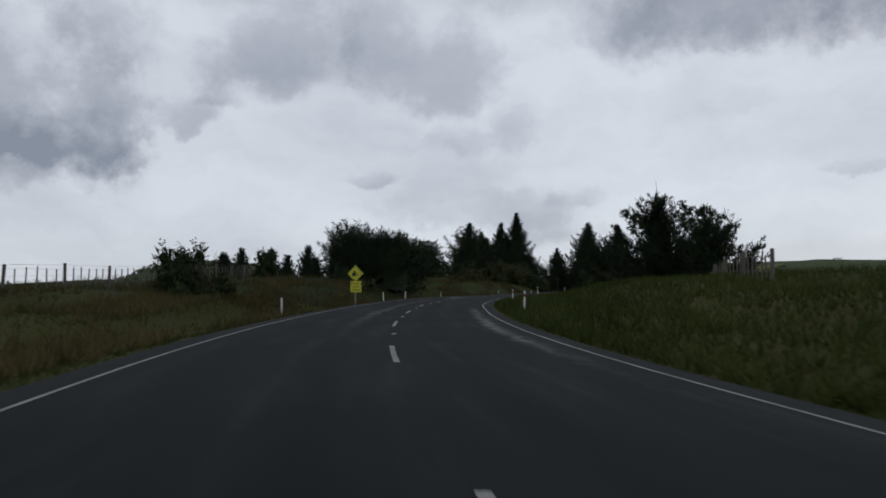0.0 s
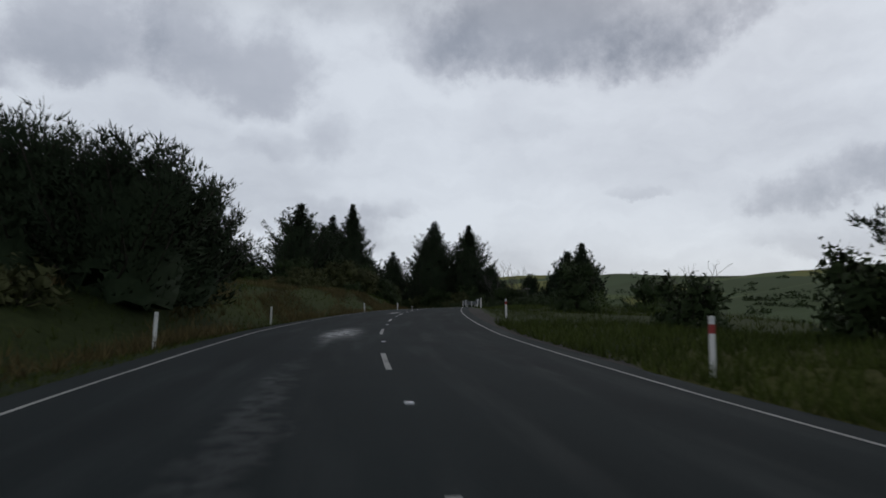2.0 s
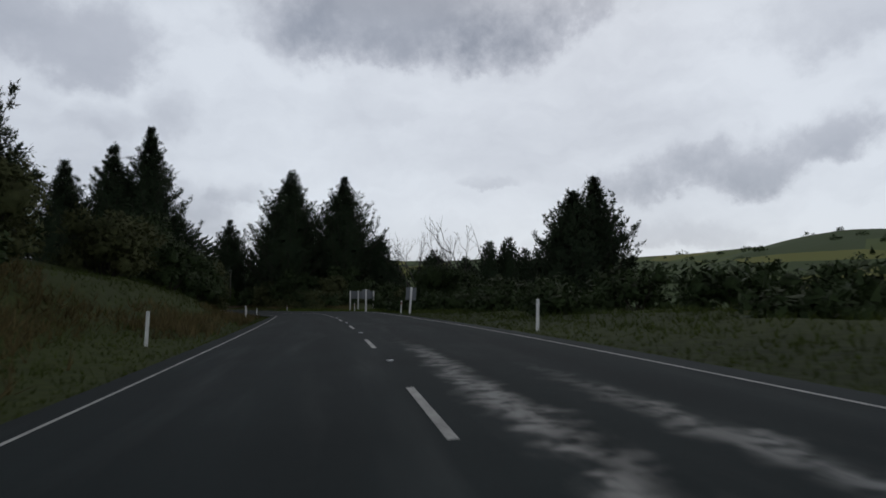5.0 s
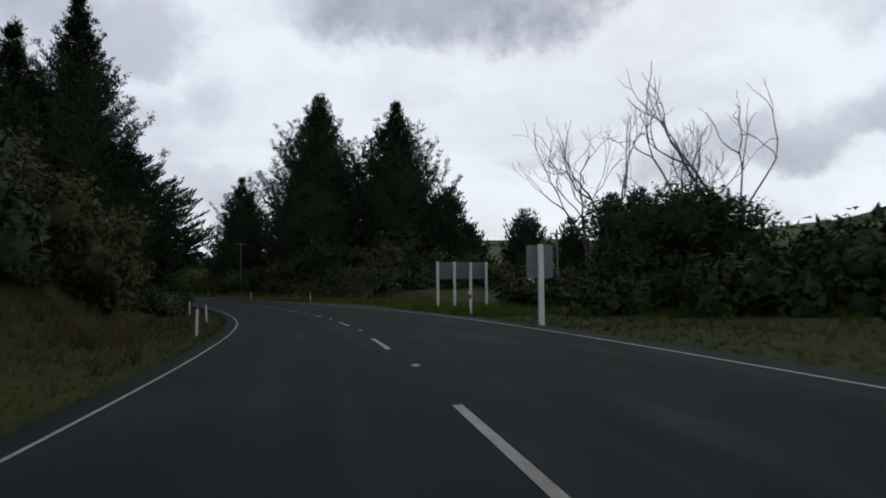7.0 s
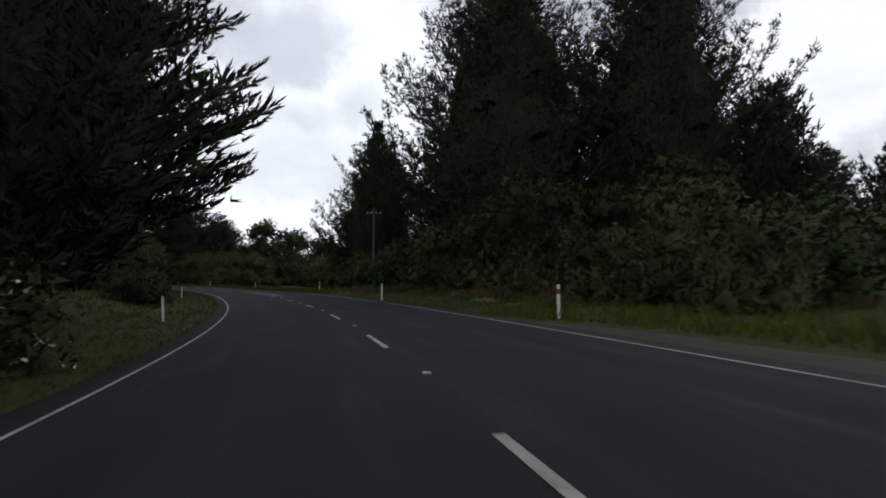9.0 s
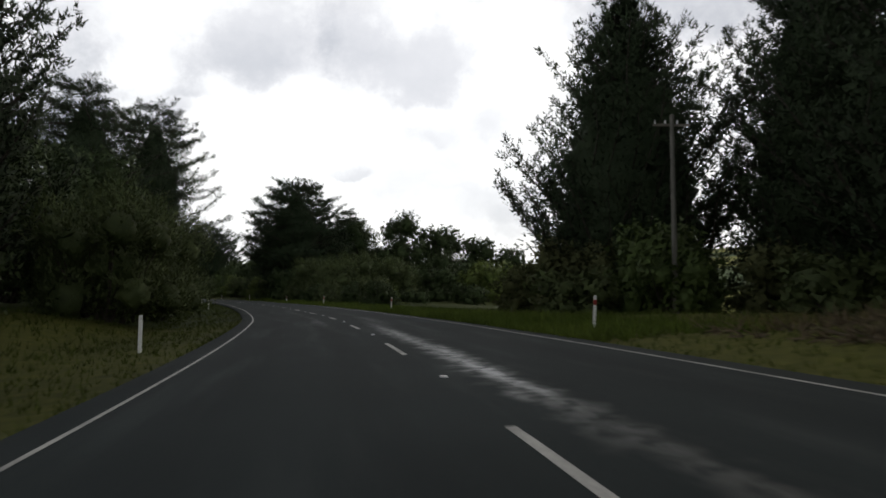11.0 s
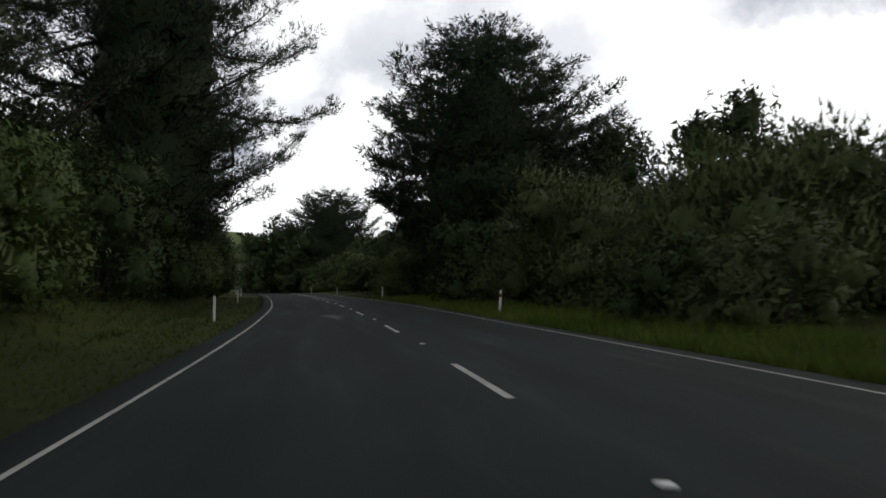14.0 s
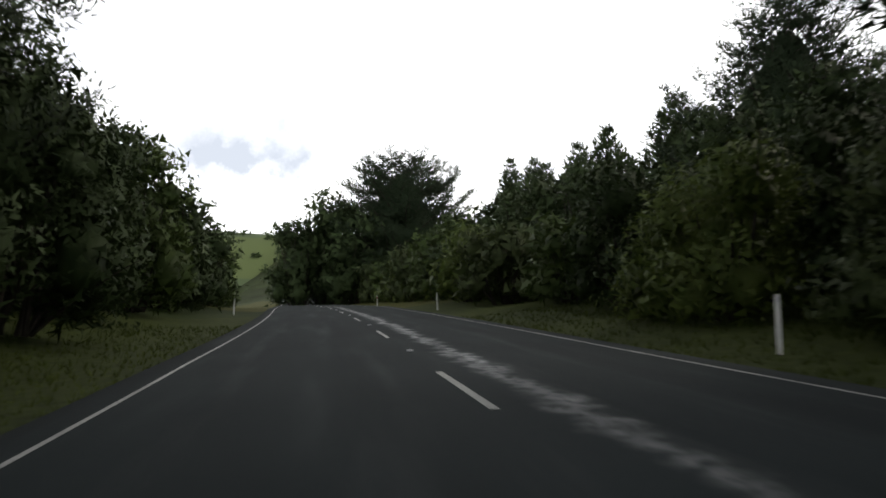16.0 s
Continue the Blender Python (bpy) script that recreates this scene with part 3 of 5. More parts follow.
def shoots(at, way, rng, count, length, width, spread, fork=0.25):
    """Needle shoots: at each place an axis of its own, with slim blades set along it and a pointed end."""
    n = len(at)
    ax = way + rng.normal(0, fork, (n, 3))
    ax /= np.linalg.norm(ax, axis=1)[:, None] + 1e-9
    ln = length * rng.uniform(0.6, 1.3, n)
    ax, base, ln = np.repeat(ax, count, 0), np.repeat(at, count, 0), np.repeat(ln, count)[:, None]
    u = np.tile(np.linspace(0, 0.72, count), n)[:, None]
    d = ax + rng.normal(0, spread, (n * count, 3)) * (1.15 - u)
    d /= np.linalg.norm(d, axis=1)[:, None] + 1e-9
    side = np.cross(d, rng.normal(0, 1, (n * count, 3)))
    side /= np.linalg.norm(side, axis=1)[:, None] + 1e-9
    p = base + ax * ln * u
    hw = side * width * 0.5 * rng.uniform(0.7, 1.3, (n * count, 1)) * (1.1 - 0.5 * u)
    V = np.stack([p - hw, p + hw, p + d * ln * (0.62 - 0.3 * u)], 1).reshape(-1, 3)
    return V, np.arange(n * count * 3).reshape(-1, 3)


def puffs(at, way, rng, count, length, width, size, stretch):
    """Tufts of needles: at each place a cushion of short blades, longer along its way than across."""
    n = len(at)
    ax = way / (np.linalg.norm(way, axis=1)[:, None] + 1e-9)
    r = size * rng.uniform(0.65, 1.3, n)
    e = rng.normal(0, 1, (n * count, 3))
    e /= np.linalg.norm(e, axis=1)[:, None]
    e *= rng.random((n * count, 1)) ** 0.45
    ax, base, r = np.repeat(ax, count, 0), np.repeat(at, count, 0), np.repeat(r, count)[:, None]
    along = (e * ax).sum(1)[:, None]
    p = base + r * (0.72 * e * [1, 1, 0.8] + stretch * along * ax)
    d = ax * 0.8 + e * 0.9 + [0, 0, 0.25] + rng.normal(0, 0.35, (n * count, 3))
    d /= np.linalg.norm(d, axis=1)[:, None] + 1e-9
    side = np.cross(d, rng.normal(0, 1, (n * count, 3)))
    side /= np.linalg.norm(side, axis=1)[:, None] + 1e-9
    hw = side * width * 0.5 * rng.uniform(0.7, 1.3, (n * count, 1))
    ln = length * rng.uniform(0.6, 1.3, (n * count, 1))
    V = np.stack([p - hw, p + hw, p + d * ln], 1).reshape(-1, 3)
    return V, np.arange(n * count * 3).reshape(-1, 3)


def leaves(at, out, rng, size):
    """Small pointed leaves or leaf sprays, roughly facing out."""
    n = len(at)
    nrm = out + rng.normal(0, 0.55, (n, 3))
    nrm /= np.linalg.norm(nrm, axis=1)[:, None] + 1e-9
    u = np.cross(nrm, rng.normal(0, 1, (n, 3)))
    u /= np.linalg.norm(u, axis=1)[:, None] + 1e-9
    w = np.cross(nrm, u)
    s = (size * rng.uniform(0.55, 1.35, n))[:, None]
    V = np.stack([at - u * s * 0.36, at + u * s * 0.36, at + w * s * 1.2 + nrm * s * 0.15], 1).reshape(-1, 3)
    return V, np.arange(n * 3).reshape(-1, 3)


def join(*pieces):
    V, F, n = [], [], 0
    for v, f in pieces:
        V.append(v)
        F.append(f + n)
        n += len(v)
    return np.concatenate(V), np.concatenate(F)


def closed_sheet(rows, rng, jolt):
    """Triangles of a crumpled closed skin from rings of places, bottom to top."""
    r, c = rows.shape[:2]
    v = rows + rng.normal(0, jolt, rows.shape)
    i = np.arange(r * c).reshape(r, c)
    j = np.roll(i, -1, axis=1)
    f = np.concatenate([np.stack([i[:-1], j[:-1], j[1:]], -1).reshape(-1, 3), np.stack([i[:-1], j[1:], i[1:]], -1).reshape(-1, 3)])
    ends = np.stack([v[0].mean(0), v[-1].mean(0)])
    lo, hi = r * c, r * c + 1
    caps = np.concatenate([np.stack([np.full(c, lo), j[0], i[0]], -1), np.stack([np.full(c, hi), i[-1], j[-1]], -1)])
    return np.concatenate([v.reshape(-1, 3), ends]), np.concatenate([f, caps])


M_BARK = material("bark", (0.045, 0.038, 0.032), 0.95, 0.35, 9, 1.0, 0.8, spec=0.2)
M_DEADWOOD = material("bleached_wood", (0.12, 0.115, 0.105), 0.9, 0.25, 14, 1.0, 0.5, spec=0.2)
M_PINE = material("pine_needles", (0.019, 0.032, 0.017), 0.75, 0.3, 2.5, 0.25, 0.0, per_piece=0.16, spec=0.12, second=(0.028, 0.041, 0.020), through=0.08)
M_CYPRESS = material("cypress_sprays", (0.018, 0.031, 0.016), 0.8, 0.3, 2.5, 0.2, 0.0, per_piece=0.16, spec=0.12, second=(0.026, 0.039, 0.019), through=0.07)
M_LEAF_DARK = material("dark_leaves", (0.026, 0.045, 0.017), 0.7, 0.3, 2.0, 0.25, 0.0, per_piece=0.16, spec=0.12, second=(0.040, 0.058, 0.022), through=0.12)
M_LEAF_MID = material("green_leaves", (0.045, 0.075, 0.022), 0.6, 0.3, 2.0, 0.25, 0.0, per_piece=0.2, spec=0.15, second=(0.066, 0.095, 0.027), through=0.18)
M_LEAF_LIGHT = material("light_green_leaves", (0.075, 0.12, 0.03), 0.6, 0.3, 2.0, 0.3, 0.0, per_piece=0.2, spec=0.15, second=(0.11, 0.14, 0.035), through=0.25)
M_WILLOW = material("feathery_leaves", (0.046, 0.070, 0.026), 0.7, 0.3, 2.0, 0.3, 0.0, per_piece=0.22, spec=0.2, second=(0.072, 0.092, 0.034), through=0.25)
M_SCRUB = material("brownish_scrub_leaves", (0.052, 0.063, 0.027), 0.8, 0.35, 2.0, 0.35, 0.0, per_piece=0.2, spec=0.1, second=(0.078, 0.084, 0.036), through=0.15)
M_FLOWER = material("white_flowers", (0.55, 0.55, 0.5), 0.7, 0.15, 6, 1, 0.0, per_piece=0.2)


def conifer(name, x, y, top, profile, label, seed, step=0.9, per=6, rise=18.0, lift=0.35, node=0.5, count=7, blade=(0.55, 0.11), spread=0.55, side=0.35, fork=0.25, droop=0.10, vary=(0.7, 1.1), core=1.0, crest=40, hull=0.62, puff=0.0, stretch=0.75,
            mat=None, lean=(0, 0), trunk=0.0, base=None, category="tree", flat=0.0, group=""):
    """A pine or cypress: a tapered trunk, whorls of limbs that lift at their ends, and sprays of needles along them.
    profile: (share of the height, reach of the limbs in metres) from the foot to the tip."""
    rng = np.random.default_rng(seed)
    z0 = ground_z(x, y) if base is None else base
    H = top - z0
    root = thing(name, (x, y, z0 - 0.15), label, category, group)
    hp, rp = np.array(profile).T
    lines = []
    th = np.linspace(0, 1, 9)
    wob = rng.normal(0, 0.012 * H, (9, 2)) * (th * (1 - th) * 2)[:, None]
    spine = np.stack([lean[0] * th ** 1.5 + wob[:, 0], lean[1] * th ** 1.5 + wob[:, 1], th * H * 0.985], 1)
    r0 = trunk or 0.011 * H + 0.06
    lines.append((spine, r0 * (1 - th) ** 0.8 + 0.015))
    at, way = [], []
    h = hp[0] * H + 0.2
    skip = max(0.2, 0.7 * hull)
    while h < H * 0.985:
        R = np.interp(h / H, hp, rp)
        c = np.array([np.interp(h, spine[:, 2], spine[:, k]) for k in (0, 1)])
        a0 = rng.uniform(0, 6.28)
        n = max(3, int(round(per * (0.55 + 0.45 * min(1, R / 2.5)))))
        for k in range(n):
            a = a0 + k * 6.283 / n + rng.normal(0, 0.25)
            ln = R * rng.uniform(*vary)
            if ln < 0.15:
                continue
            el = radians(rise + rng.normal(0, 12 if puff else 9) + crest * max(0, h / H - 0.8))
            u = np.linspace(0, 1, 5)
            outw = np.array([np.cos(a), np.sin(a)])
            rad = ln * u * np.cos(el)
            start = max(0.03 * H, h - 0.75 * ln * (math.sin(el) + 0.6 * lift))
            zz = start + rng.uniform(-0.3, 0.3) * step + ln * u * np.sin(el) + lift * ln * u ** 2.2 * rng.uniform(0.5, 1.2) - droop * ln * np.sin(u * 3.14)
            pts = np.stack([c[0] + outw[0] * rad, c[1] + outw[1] * rad, zz], 1)
            if puff:
                bend = rng.normal(0, 0.07 * ln, (2, 3)) * [1, 1, 0.6]
                pts = pts + bend[0] * np.sin(3.1 * u)[:, None] + bend[1] * np.sin(5.5 * u)[:, None]
            if ln > 1.2:
                lines.append((pts, (0.016 if puff else 0.013) * ln * (1 - u) + (0.022 if puff else 0.012)))
            m = max(2, int(ln * (1 - skip) / node) + 1)
            t = np.linspace(skip, 1.0, m) ** 0.9
            p = np.stack([np.interp(t, u, pts[:, k]) for k in range(3)], 1)
            d = np.gradient(pts, axis=0)
            d = np.stack([np.interp(t, u, d[:, k]) for k in range(3)], 1)
            d /= np.linalg.norm(d, axis=1)[:, None]
            at.append(p)
            way.append(d + [0, 0, 0.45 * (1 - flat)])
            tang = np.array([-outw[1], outw[0], 0])
            for sgn in (-1, 1):
                reach = (side * ln * ((1.3 - t) * 0.75 if puff else 1.05 - t) * rng.uniform(0.1 if puff else 0.4, 1.1, m) + 0.18)[:, None]
                q = p + tang * sgn * reach + d * reach * 0.5
                q[:, 2] += reach[:, 0] * (0.25 * (1 - flat))
                at.append(q)
                way.append(d * 0.6 + tang * sgn * 0.8 + [0, 0, 0.35 * (1 - flat)])
                far = reach[:, 0] > (1.3 if puff else 0.8)
                if far.any():
                    at.append((p + tang * sgn * reach * 0.5 + d * reach * 0.25)[far])
                    way.append((d * 0.6 + tang * sgn * 0.8 + [0, 0, 0.3 * (1 - flat)])[far])
        h += step * rng.uniform(0.75, 1.25) * (0.65 + 0.35 * min(1.0, R / 3.0))
    at.append(spine[-1:] - [0, 0, 0.1])
    way.append(np.array([[0, 0, 1.0]]))
    at, way = np.concatenate(at), np.concatenate(way)
    way /= np.linalg.norm(way, axis=1)[:, None]
    if puff:
        full = rng.random(len(at)) < 0.92
        at, way = at[full] + rng.normal(0, 0.15, (full.sum(), 3)), way[full]
    V, F = puffs(at, way, rng, count, *blade, puff, stretch) if puff else shoots(at, way, rng, count, blade[0], blade[1], spread, fork)
    # the thick inner mass that closes the crown, clad in short sprays
    if core:
        hh = np.linspace(hp[0] + 0.01, 0.88, max(8, int(H / 0.7))) * H
        seg = int(max(10, min(34, 4.5 * rp.max())))
        a = np.linspace(0, 6.283, seg, endpoint=False)
        ph = rng.uniform(0, 6.28, 4)
        lump = 1 + 0.13 * np.sin(4 * a + ph[0])[None] * np.sin(hh * 1.3 + ph[1])[:, None] + 0.10 * np.sin(7 * a + ph[2])[None] * np.sin(hh * 2.4 + ph[3])[:, None]
        R = np.interp(hh / H, hp, rp)[:, None] * 0.72 * hull * lump * np.clip((0.9 - hh / H) / 0.3, 0.02, 1)[:, None] ** 0.6
        mid = np.stack([np.interp(hh, spine[:, 2], spine[:, k]) for k in (0, 1)], 1)
        skin = np.stack([mid[:, :1] + R * np.cos(a), mid[:, 1:] + R * np.sin(a), hh[:, None] - 0.3 + 0 * R], -1)
        cs = 0.42 if puff else min(0.6, max(0.36, 0.8 * blade[0]))
        n = int(core * (21.0 if puff else 16.0) * H * rp.max() * hull / cs)
        up = rng.uniform(hp[0] + 0.01, 0.93, n) * H
        turn = rng.uniform(0, 6.283, n)
        q = np.interp(up / H, hp, rp) * hull * (0.95 + 0.22 * np.sin(5 * turn + 1.7 * up + ph[0]) * np.sin(2.1 * up - 3 * turn + ph[1])) * rng.uniform(0.6, 1.28 if puff else 1.2, n)
        cover = np.stack([np.interp(up, spine[:, 2], spine[:, 0]) + q * np.cos(turn), np.interp(up, spine[:, 2], spine[:, 1]) + q * np.sin(turn), up - 0.3], 1)
        out = np.stack([np.cos(turn), np.sin(turn), np.full(n, 0.75)], 1)
        V, F = join((V, F), closed_sheet(skin, rng, 0.10), blades(cover, out, rng, 3, cs, 0.26 * cs, 0.6))
    tv, tf = tubes(lines, 5)
    part_of("trunk", mesh_of("trunk", tv, tf, M_BARK, True), root, "grey-brown trunk and limbs")
    mid = np.stack([np.interp(V[:, 2], spine[:, 2], spine[:, k]) for k in (0, 1)], 1)
    nrm = np.concatenate([V[:, :2] - mid, np.full((len(V), 1), 0.35 * rp.max())], 1)
    nrm /= np.linalg.norm(nrm, axis=1)[:, None] + 1e-9
    part_of("crown", mesh_of("crown", V, F, mat or M_PINE, normals=nrm), root, "dark green needle crown")
    return root


def leafy(name, x, y, lumps, label, seed, leaf=0.22, mat=None, dense=1.0, base=None, category="bush", wisps=0.0, stems=5, flowers=0.0, group="", ragged=0.35):
    """A shrub or broadleaf tree: stems that fork into lumps of leaves with an uneven edge. lumps: (dx, dy, height of the centre, radius, half height)."""
    rng = np.random.default_rng(seed)
    z0 = ground_z(x, y) if base is None else base
    away = float(np.sqrt(((AXIS[:, :2] - [x, y]) ** 2).sum(1).min()))
    leaf *= 1 + 0.022 * min(40.0, max(0.0, away - 9))
    root = thing(name, (x, y, z0 - 0.1), label, category, group)
    lines, P, O, inner, mass, mass_out = [], [], [], [], [], []
    fp = []
    for dx, dy, cz, r, hh in lumps:
        for k in range(max(2, stems // max(1, len(lumps)) + 1)):
            foot = np.array([dx * 0.35 + rng.normal(0, 0.12), dy * 0.35 + rng.normal(0, 0.12), 0])
            end = np.array([dx + rng.normal(0, r * 0.35), dy + rng.normal(0, r * 0.35), cz + hh * rng.uniform(0, 0.7)])
            mid = foot * 0.45 + end * 0.55 + rng.normal(0, 0.12 * r, 3)
            u = np.linspace(0, 1, 6)[:, None]
            pts = foot * (1 - u) ** 2 + 2 * mid * u * (1 - u) + end * u ** 2
            lines.append((pts, (0.02 + 0.012 * (cz + hh)) * (1 - 0.85 * u[:, 0])))
        area = 4 * np.pi * ((r * r) ** 1.6 * 1.0) ** (1 / 1.6) * max(0.6, hh / r)
        n = int(0.35 * dense * area / (leaf * leaf * 0.54))
        la, lb = np.linspace(0, 6.283, 13, endpoint=False), np.linspace(-1.35, 1.4, 9)
        skin = np.stack([np.cos(lb)[:, None] * np.cos(la), np.cos(lb)[:, None] * np.sin(la), np.sin(lb)[:, None] + 0 * la], -1)
        skin = np.array([dx, dy, cz]) + skin * np.array([r, r, hh]) * 0.42
        skin[..., 2] = np.maximum(skin[..., 2], -0.05)
        inner.append(closed_sheet(skin, rng, 0.06 * r))
        fill = min(0.45, 2.2 * leaf)
        m = int(0.58 * area / fill ** 2)
        e = rng.normal(0, 1, (m, 3))
        e /= np.linalg.norm(e, axis=1)[:, None]
        mass.append(np.array([dx, dy, cz]) + e * np.array([r, r, hh]) * rng.uniform(0.42, 0.84, (m, 1)))
        mass_out.append(e)
        d = rng.normal(0, 1, (n, 3))
        d /= np.linalg.norm(d, axis=1)[:, None]
        d[:, 2] = np.where(d[:, 2] < -0.55, -d[:, 2], d[:, 2])
        # clumped radius: sub-bunches stand out and gaps fall in
        ph = rng.uniform(0, 6.28, 6)
        f = 2.3 * r ** 0.5
        bump = (np.sin(f * 2 * d[:, 0] + ph[0]) * np.sin(f * 2.2 * d[:, 1] + ph[1]) + np.sin(f * 2.5 * d[:, 2] + ph[2]) * np.sin(f * 3.7 * d[:, 0] + ph[3]) + 0.6 * np.sin(f * 6 * d[:, 1] + ph[4]) * np.sin(f * 5.3 * d[:, 2] + ph[5])) / 2.6
        rad = (1 - 0.42 * rng.random(n) ** 1.6) * (1 + ragged * 0.55 * bump)
        p = np.array([dx, dy, cz]) + d * np.array([r, r, hh]) * rad[:, None]
        if wisps:
            p[:, 2] += wisps * rng.random(n) ** 3 * np.clip(d[:, 2], 0, 1)
        keep = p[:, 2] > 0.02
        # no leaves deep inside a neighbouring lump
        for ex, ey, ez, er, eh in lumps:
            if (ex, ey, ez) != (dx, dy, cz):
                keep &= (((p - [ex, ey, ez]) / [er, er, eh]) ** 2).sum(1) > 0.42
        P.append(p[keep])
        O.append((d * np.array([1 / r, 1 / r, 1 / hh]))[keep] * r)
        if flowers:
            m = rng.random(n) < flowers
            fp.append((p + d * 0.04)[m & keep])
    P, O = np.concatenate(P), np.concatenate(O)
    # two thirds of the leaves sit along sprigs that stand out of the mass
    O /= np.linalg.norm(O, axis=1)[:, None] + 1e-9
    sprig = rng.random(len(P)) < 0.11
    up = 0.7 if wisps else 0.45
    ax = O[sprig] * (0.35 if wisps else 0.7) + [0, 0, up] + rng.normal(0, 0.36, (sprig.sum(), 3))
    ax /= np.linalg.norm(ax, axis=1)[:, None] + 1e-9
    reach = (0.9 if wisps else 0.55) * rng.uniform(0.4, 1.4, sprig.sum()) * min(1.0, leaf / 0.2)
    k = 7
    u = np.tile(np.linspace(0.1, 1, k), sprig.sum())[:, None]
    Q = np.repeat(P[sprig], k, 0) + np.repeat(ax * reach[:, None], k, 0) * u + rng.normal(0, 0.35 * leaf, (sprig.sum() * k, 3))
    QO = np.repeat(O[sprig], k, 0)
    QA = np.repeat(ax, k, 0)
    rest = ~sprig & (rng.random(len(P)) < 0.42)
    if wisps:
        V, F = join(blades(P[rest], O[rest] * 0.5 + [0, 0, 0.9], rng, 1, leaf * 1.7, leaf * 0.5, 0.45), blades(Q, QA + 0.3 * QO, rng, 1, leaf * 1.2, leaf * 0.36, 0.5))
    else:
        V, F = join(leaves(P[rest], O[rest], rng, leaf * 1.25), leaves(Q, QO + 0.3 * QA, rng, leaf * 0.78))
    if dense >= 0.7:
        mass, mass_out = np.concatenate(mass), np.concatenate(mass_out)
        low = mass[:, 2] > 0.1
        V, F = join((V, F), blades(mass[low], mass_out[low] + [0, 0, 0.5], rng, 3, min(0.42, 1.9 * leaf), min(0.11, 0.52 * leaf), 0.6), *inner)
    tv, tf = tubes(lines, 5)
    part_of("stem", mesh_of("stem", tv, tf, M_BARK, True), root, "brown woody stems")
    mids, reach = np.array([l[:3] for l in lumps]), np.array([l[3] for l in lumps])
    gap = np.stack([((V - m) ** 2).sum(1) / q ** 2 for m, q in zip(mids, reach)])
    nrm = V - mids[gap.argmin(0)] + [0, 0, 0.25]
    nrm /= np.linalg.norm(nrm, axis=1)[:, None] + 1e-9
    part_of("foliage", mesh_of("foliage", V, F, mat or M_LEAF_DARK, normals=nrm), root)
    if flowers:
        q = np.concatenate(fp)
        V, F = leaves(q, np.tile([[0, 0, 1.0]], (len(q), 1)), rng, 0.11)
        part_of("blossom", mesh_of("blossom", V, F, M_FLOWER), root, "small white flowers")
    return root


def bare_tree(name, x, y, height, label, seed, lean=(0, 0), forks=5, spread=0.55, thick=0.16, base=None, mat=None, first=0.3):
    """A dead tree: a trunk that forks again and again into crooked bare twigs."""
    rng = np.random.default_rng(seed)
    z0 = ground_z(x, y) if base is None else base
    root = thing(name, (x, y, z0 - 0.15), label, "dead tree")
    lines = []

    def grow(p, d, ln, r, depth):
        n = 6
        pts, cur, way = [p], p, d
        for _ in range(n - 1):
            way = way + rng.normal(0, 0.17, 3)
            way[2] += 0.05
            way = way / np.linalg.norm(way)
            cur = cur + way * ln / (n - 1)
            pts.append(cur)
        lines.append((np.array(pts), np.linspace(r, r * 0.62, n)))
        if depth == 0:
            return
        for k in range(rng.integers(2, 4)):
            w = way + rng.normal(0, spread, 3)
            w[2] = abs(w[2]) * 0.7 + 0.15
            w = w / np.linalg.norm(w)
            start = pts[-1] if k < 2 else pts[rng.integers(2, n - 1)]
            grow(start, w, ln * rng.uniform(0.6, 0.85), r * rng.uniform(0.5, 0.66), depth - 1)

    d0 = np.array([lean[0], lean[1], 1.0])
    grow(np.zeros(3), d0 / np.linalg.norm(d0), height * first, thick, forks)
    # bring it to its height
    top = max(p[:, 2].max() for p, _ in lines)
    k = height / top
    tv, tf = tubes([(p * [1, 1, k], r) for p, r in lines], 5)
    part_of("trunk", mesh_of("trunk", tv, tf, mat or M_DEADWOOD, True), root, "bleached bare trunk and twigs")
    return root

# ---- trees and shrubs ----
def pine_shape(r):
    return [(0.03, 0.6 * r), (0.12, r), (0.32, 1.02 * r), (0.52, 0.86 * r), (0.70, 0.58 * r), (0.82, 0.31 * r), (0.90, 0.14 * r), (0.96, 0.05 * r), (1.0, 0.02)]


def bulky(r):
    return [(0.02, 0.75 * r), (0.25, r), (0.55, 0.93 * r), (0.78, 0.66 * r), (0.92, 0.34 * r), (1.0, 0.05)]


def spreading(r):
    return [(0.10, 0.55 * r), (0.25, 0.95 * r), (0.45, r), (0.62, 0.86 * r), (0.78, 0.68 * r), (0.92, 0.50 * r), (1.0, 0.30 * r)]


PINE_LABEL = "tall dark radiata pine with upswept shoots on the bank"
for k, (x, y, top, r) in enumerate([
        (57.8, 273, 33.8, 11.6), (68.4, 267.8, 32.0, 10.4), (75.5, 259, 13.0, 4.5), (6.4, 166.4, 20.4, 7.2), (10.6, 169.5, 17.2, 4.6),
        (21.0, 248, 30.5, 7.6), (26.6, 247.8, 34.0, 8.4), (14.0, 249, 27.5, 7.6), (13.1, 300.1, 29.0, 9.5),
        (53.0, 318.0, 27.0, 9.4), (65.0, 313.3, 32.0, 8.6), (64.8, 301.1, 30.0, 9.0), (61.5, 293.5, 25.0, 7.6)]):
    conifer("pine_tree", x, y, top, pine_shape(r), PINE_LABEL, 100 + k, step=0.9, per=8, rise=24, lift=0.5, droop=0.06, node=0.5, count=16, blade=(0.34, 0.11), side=0.2, puff=0.40, stretch=0.5, vary=(0.6, 1.12), hull=0.62, group="radiata pines")
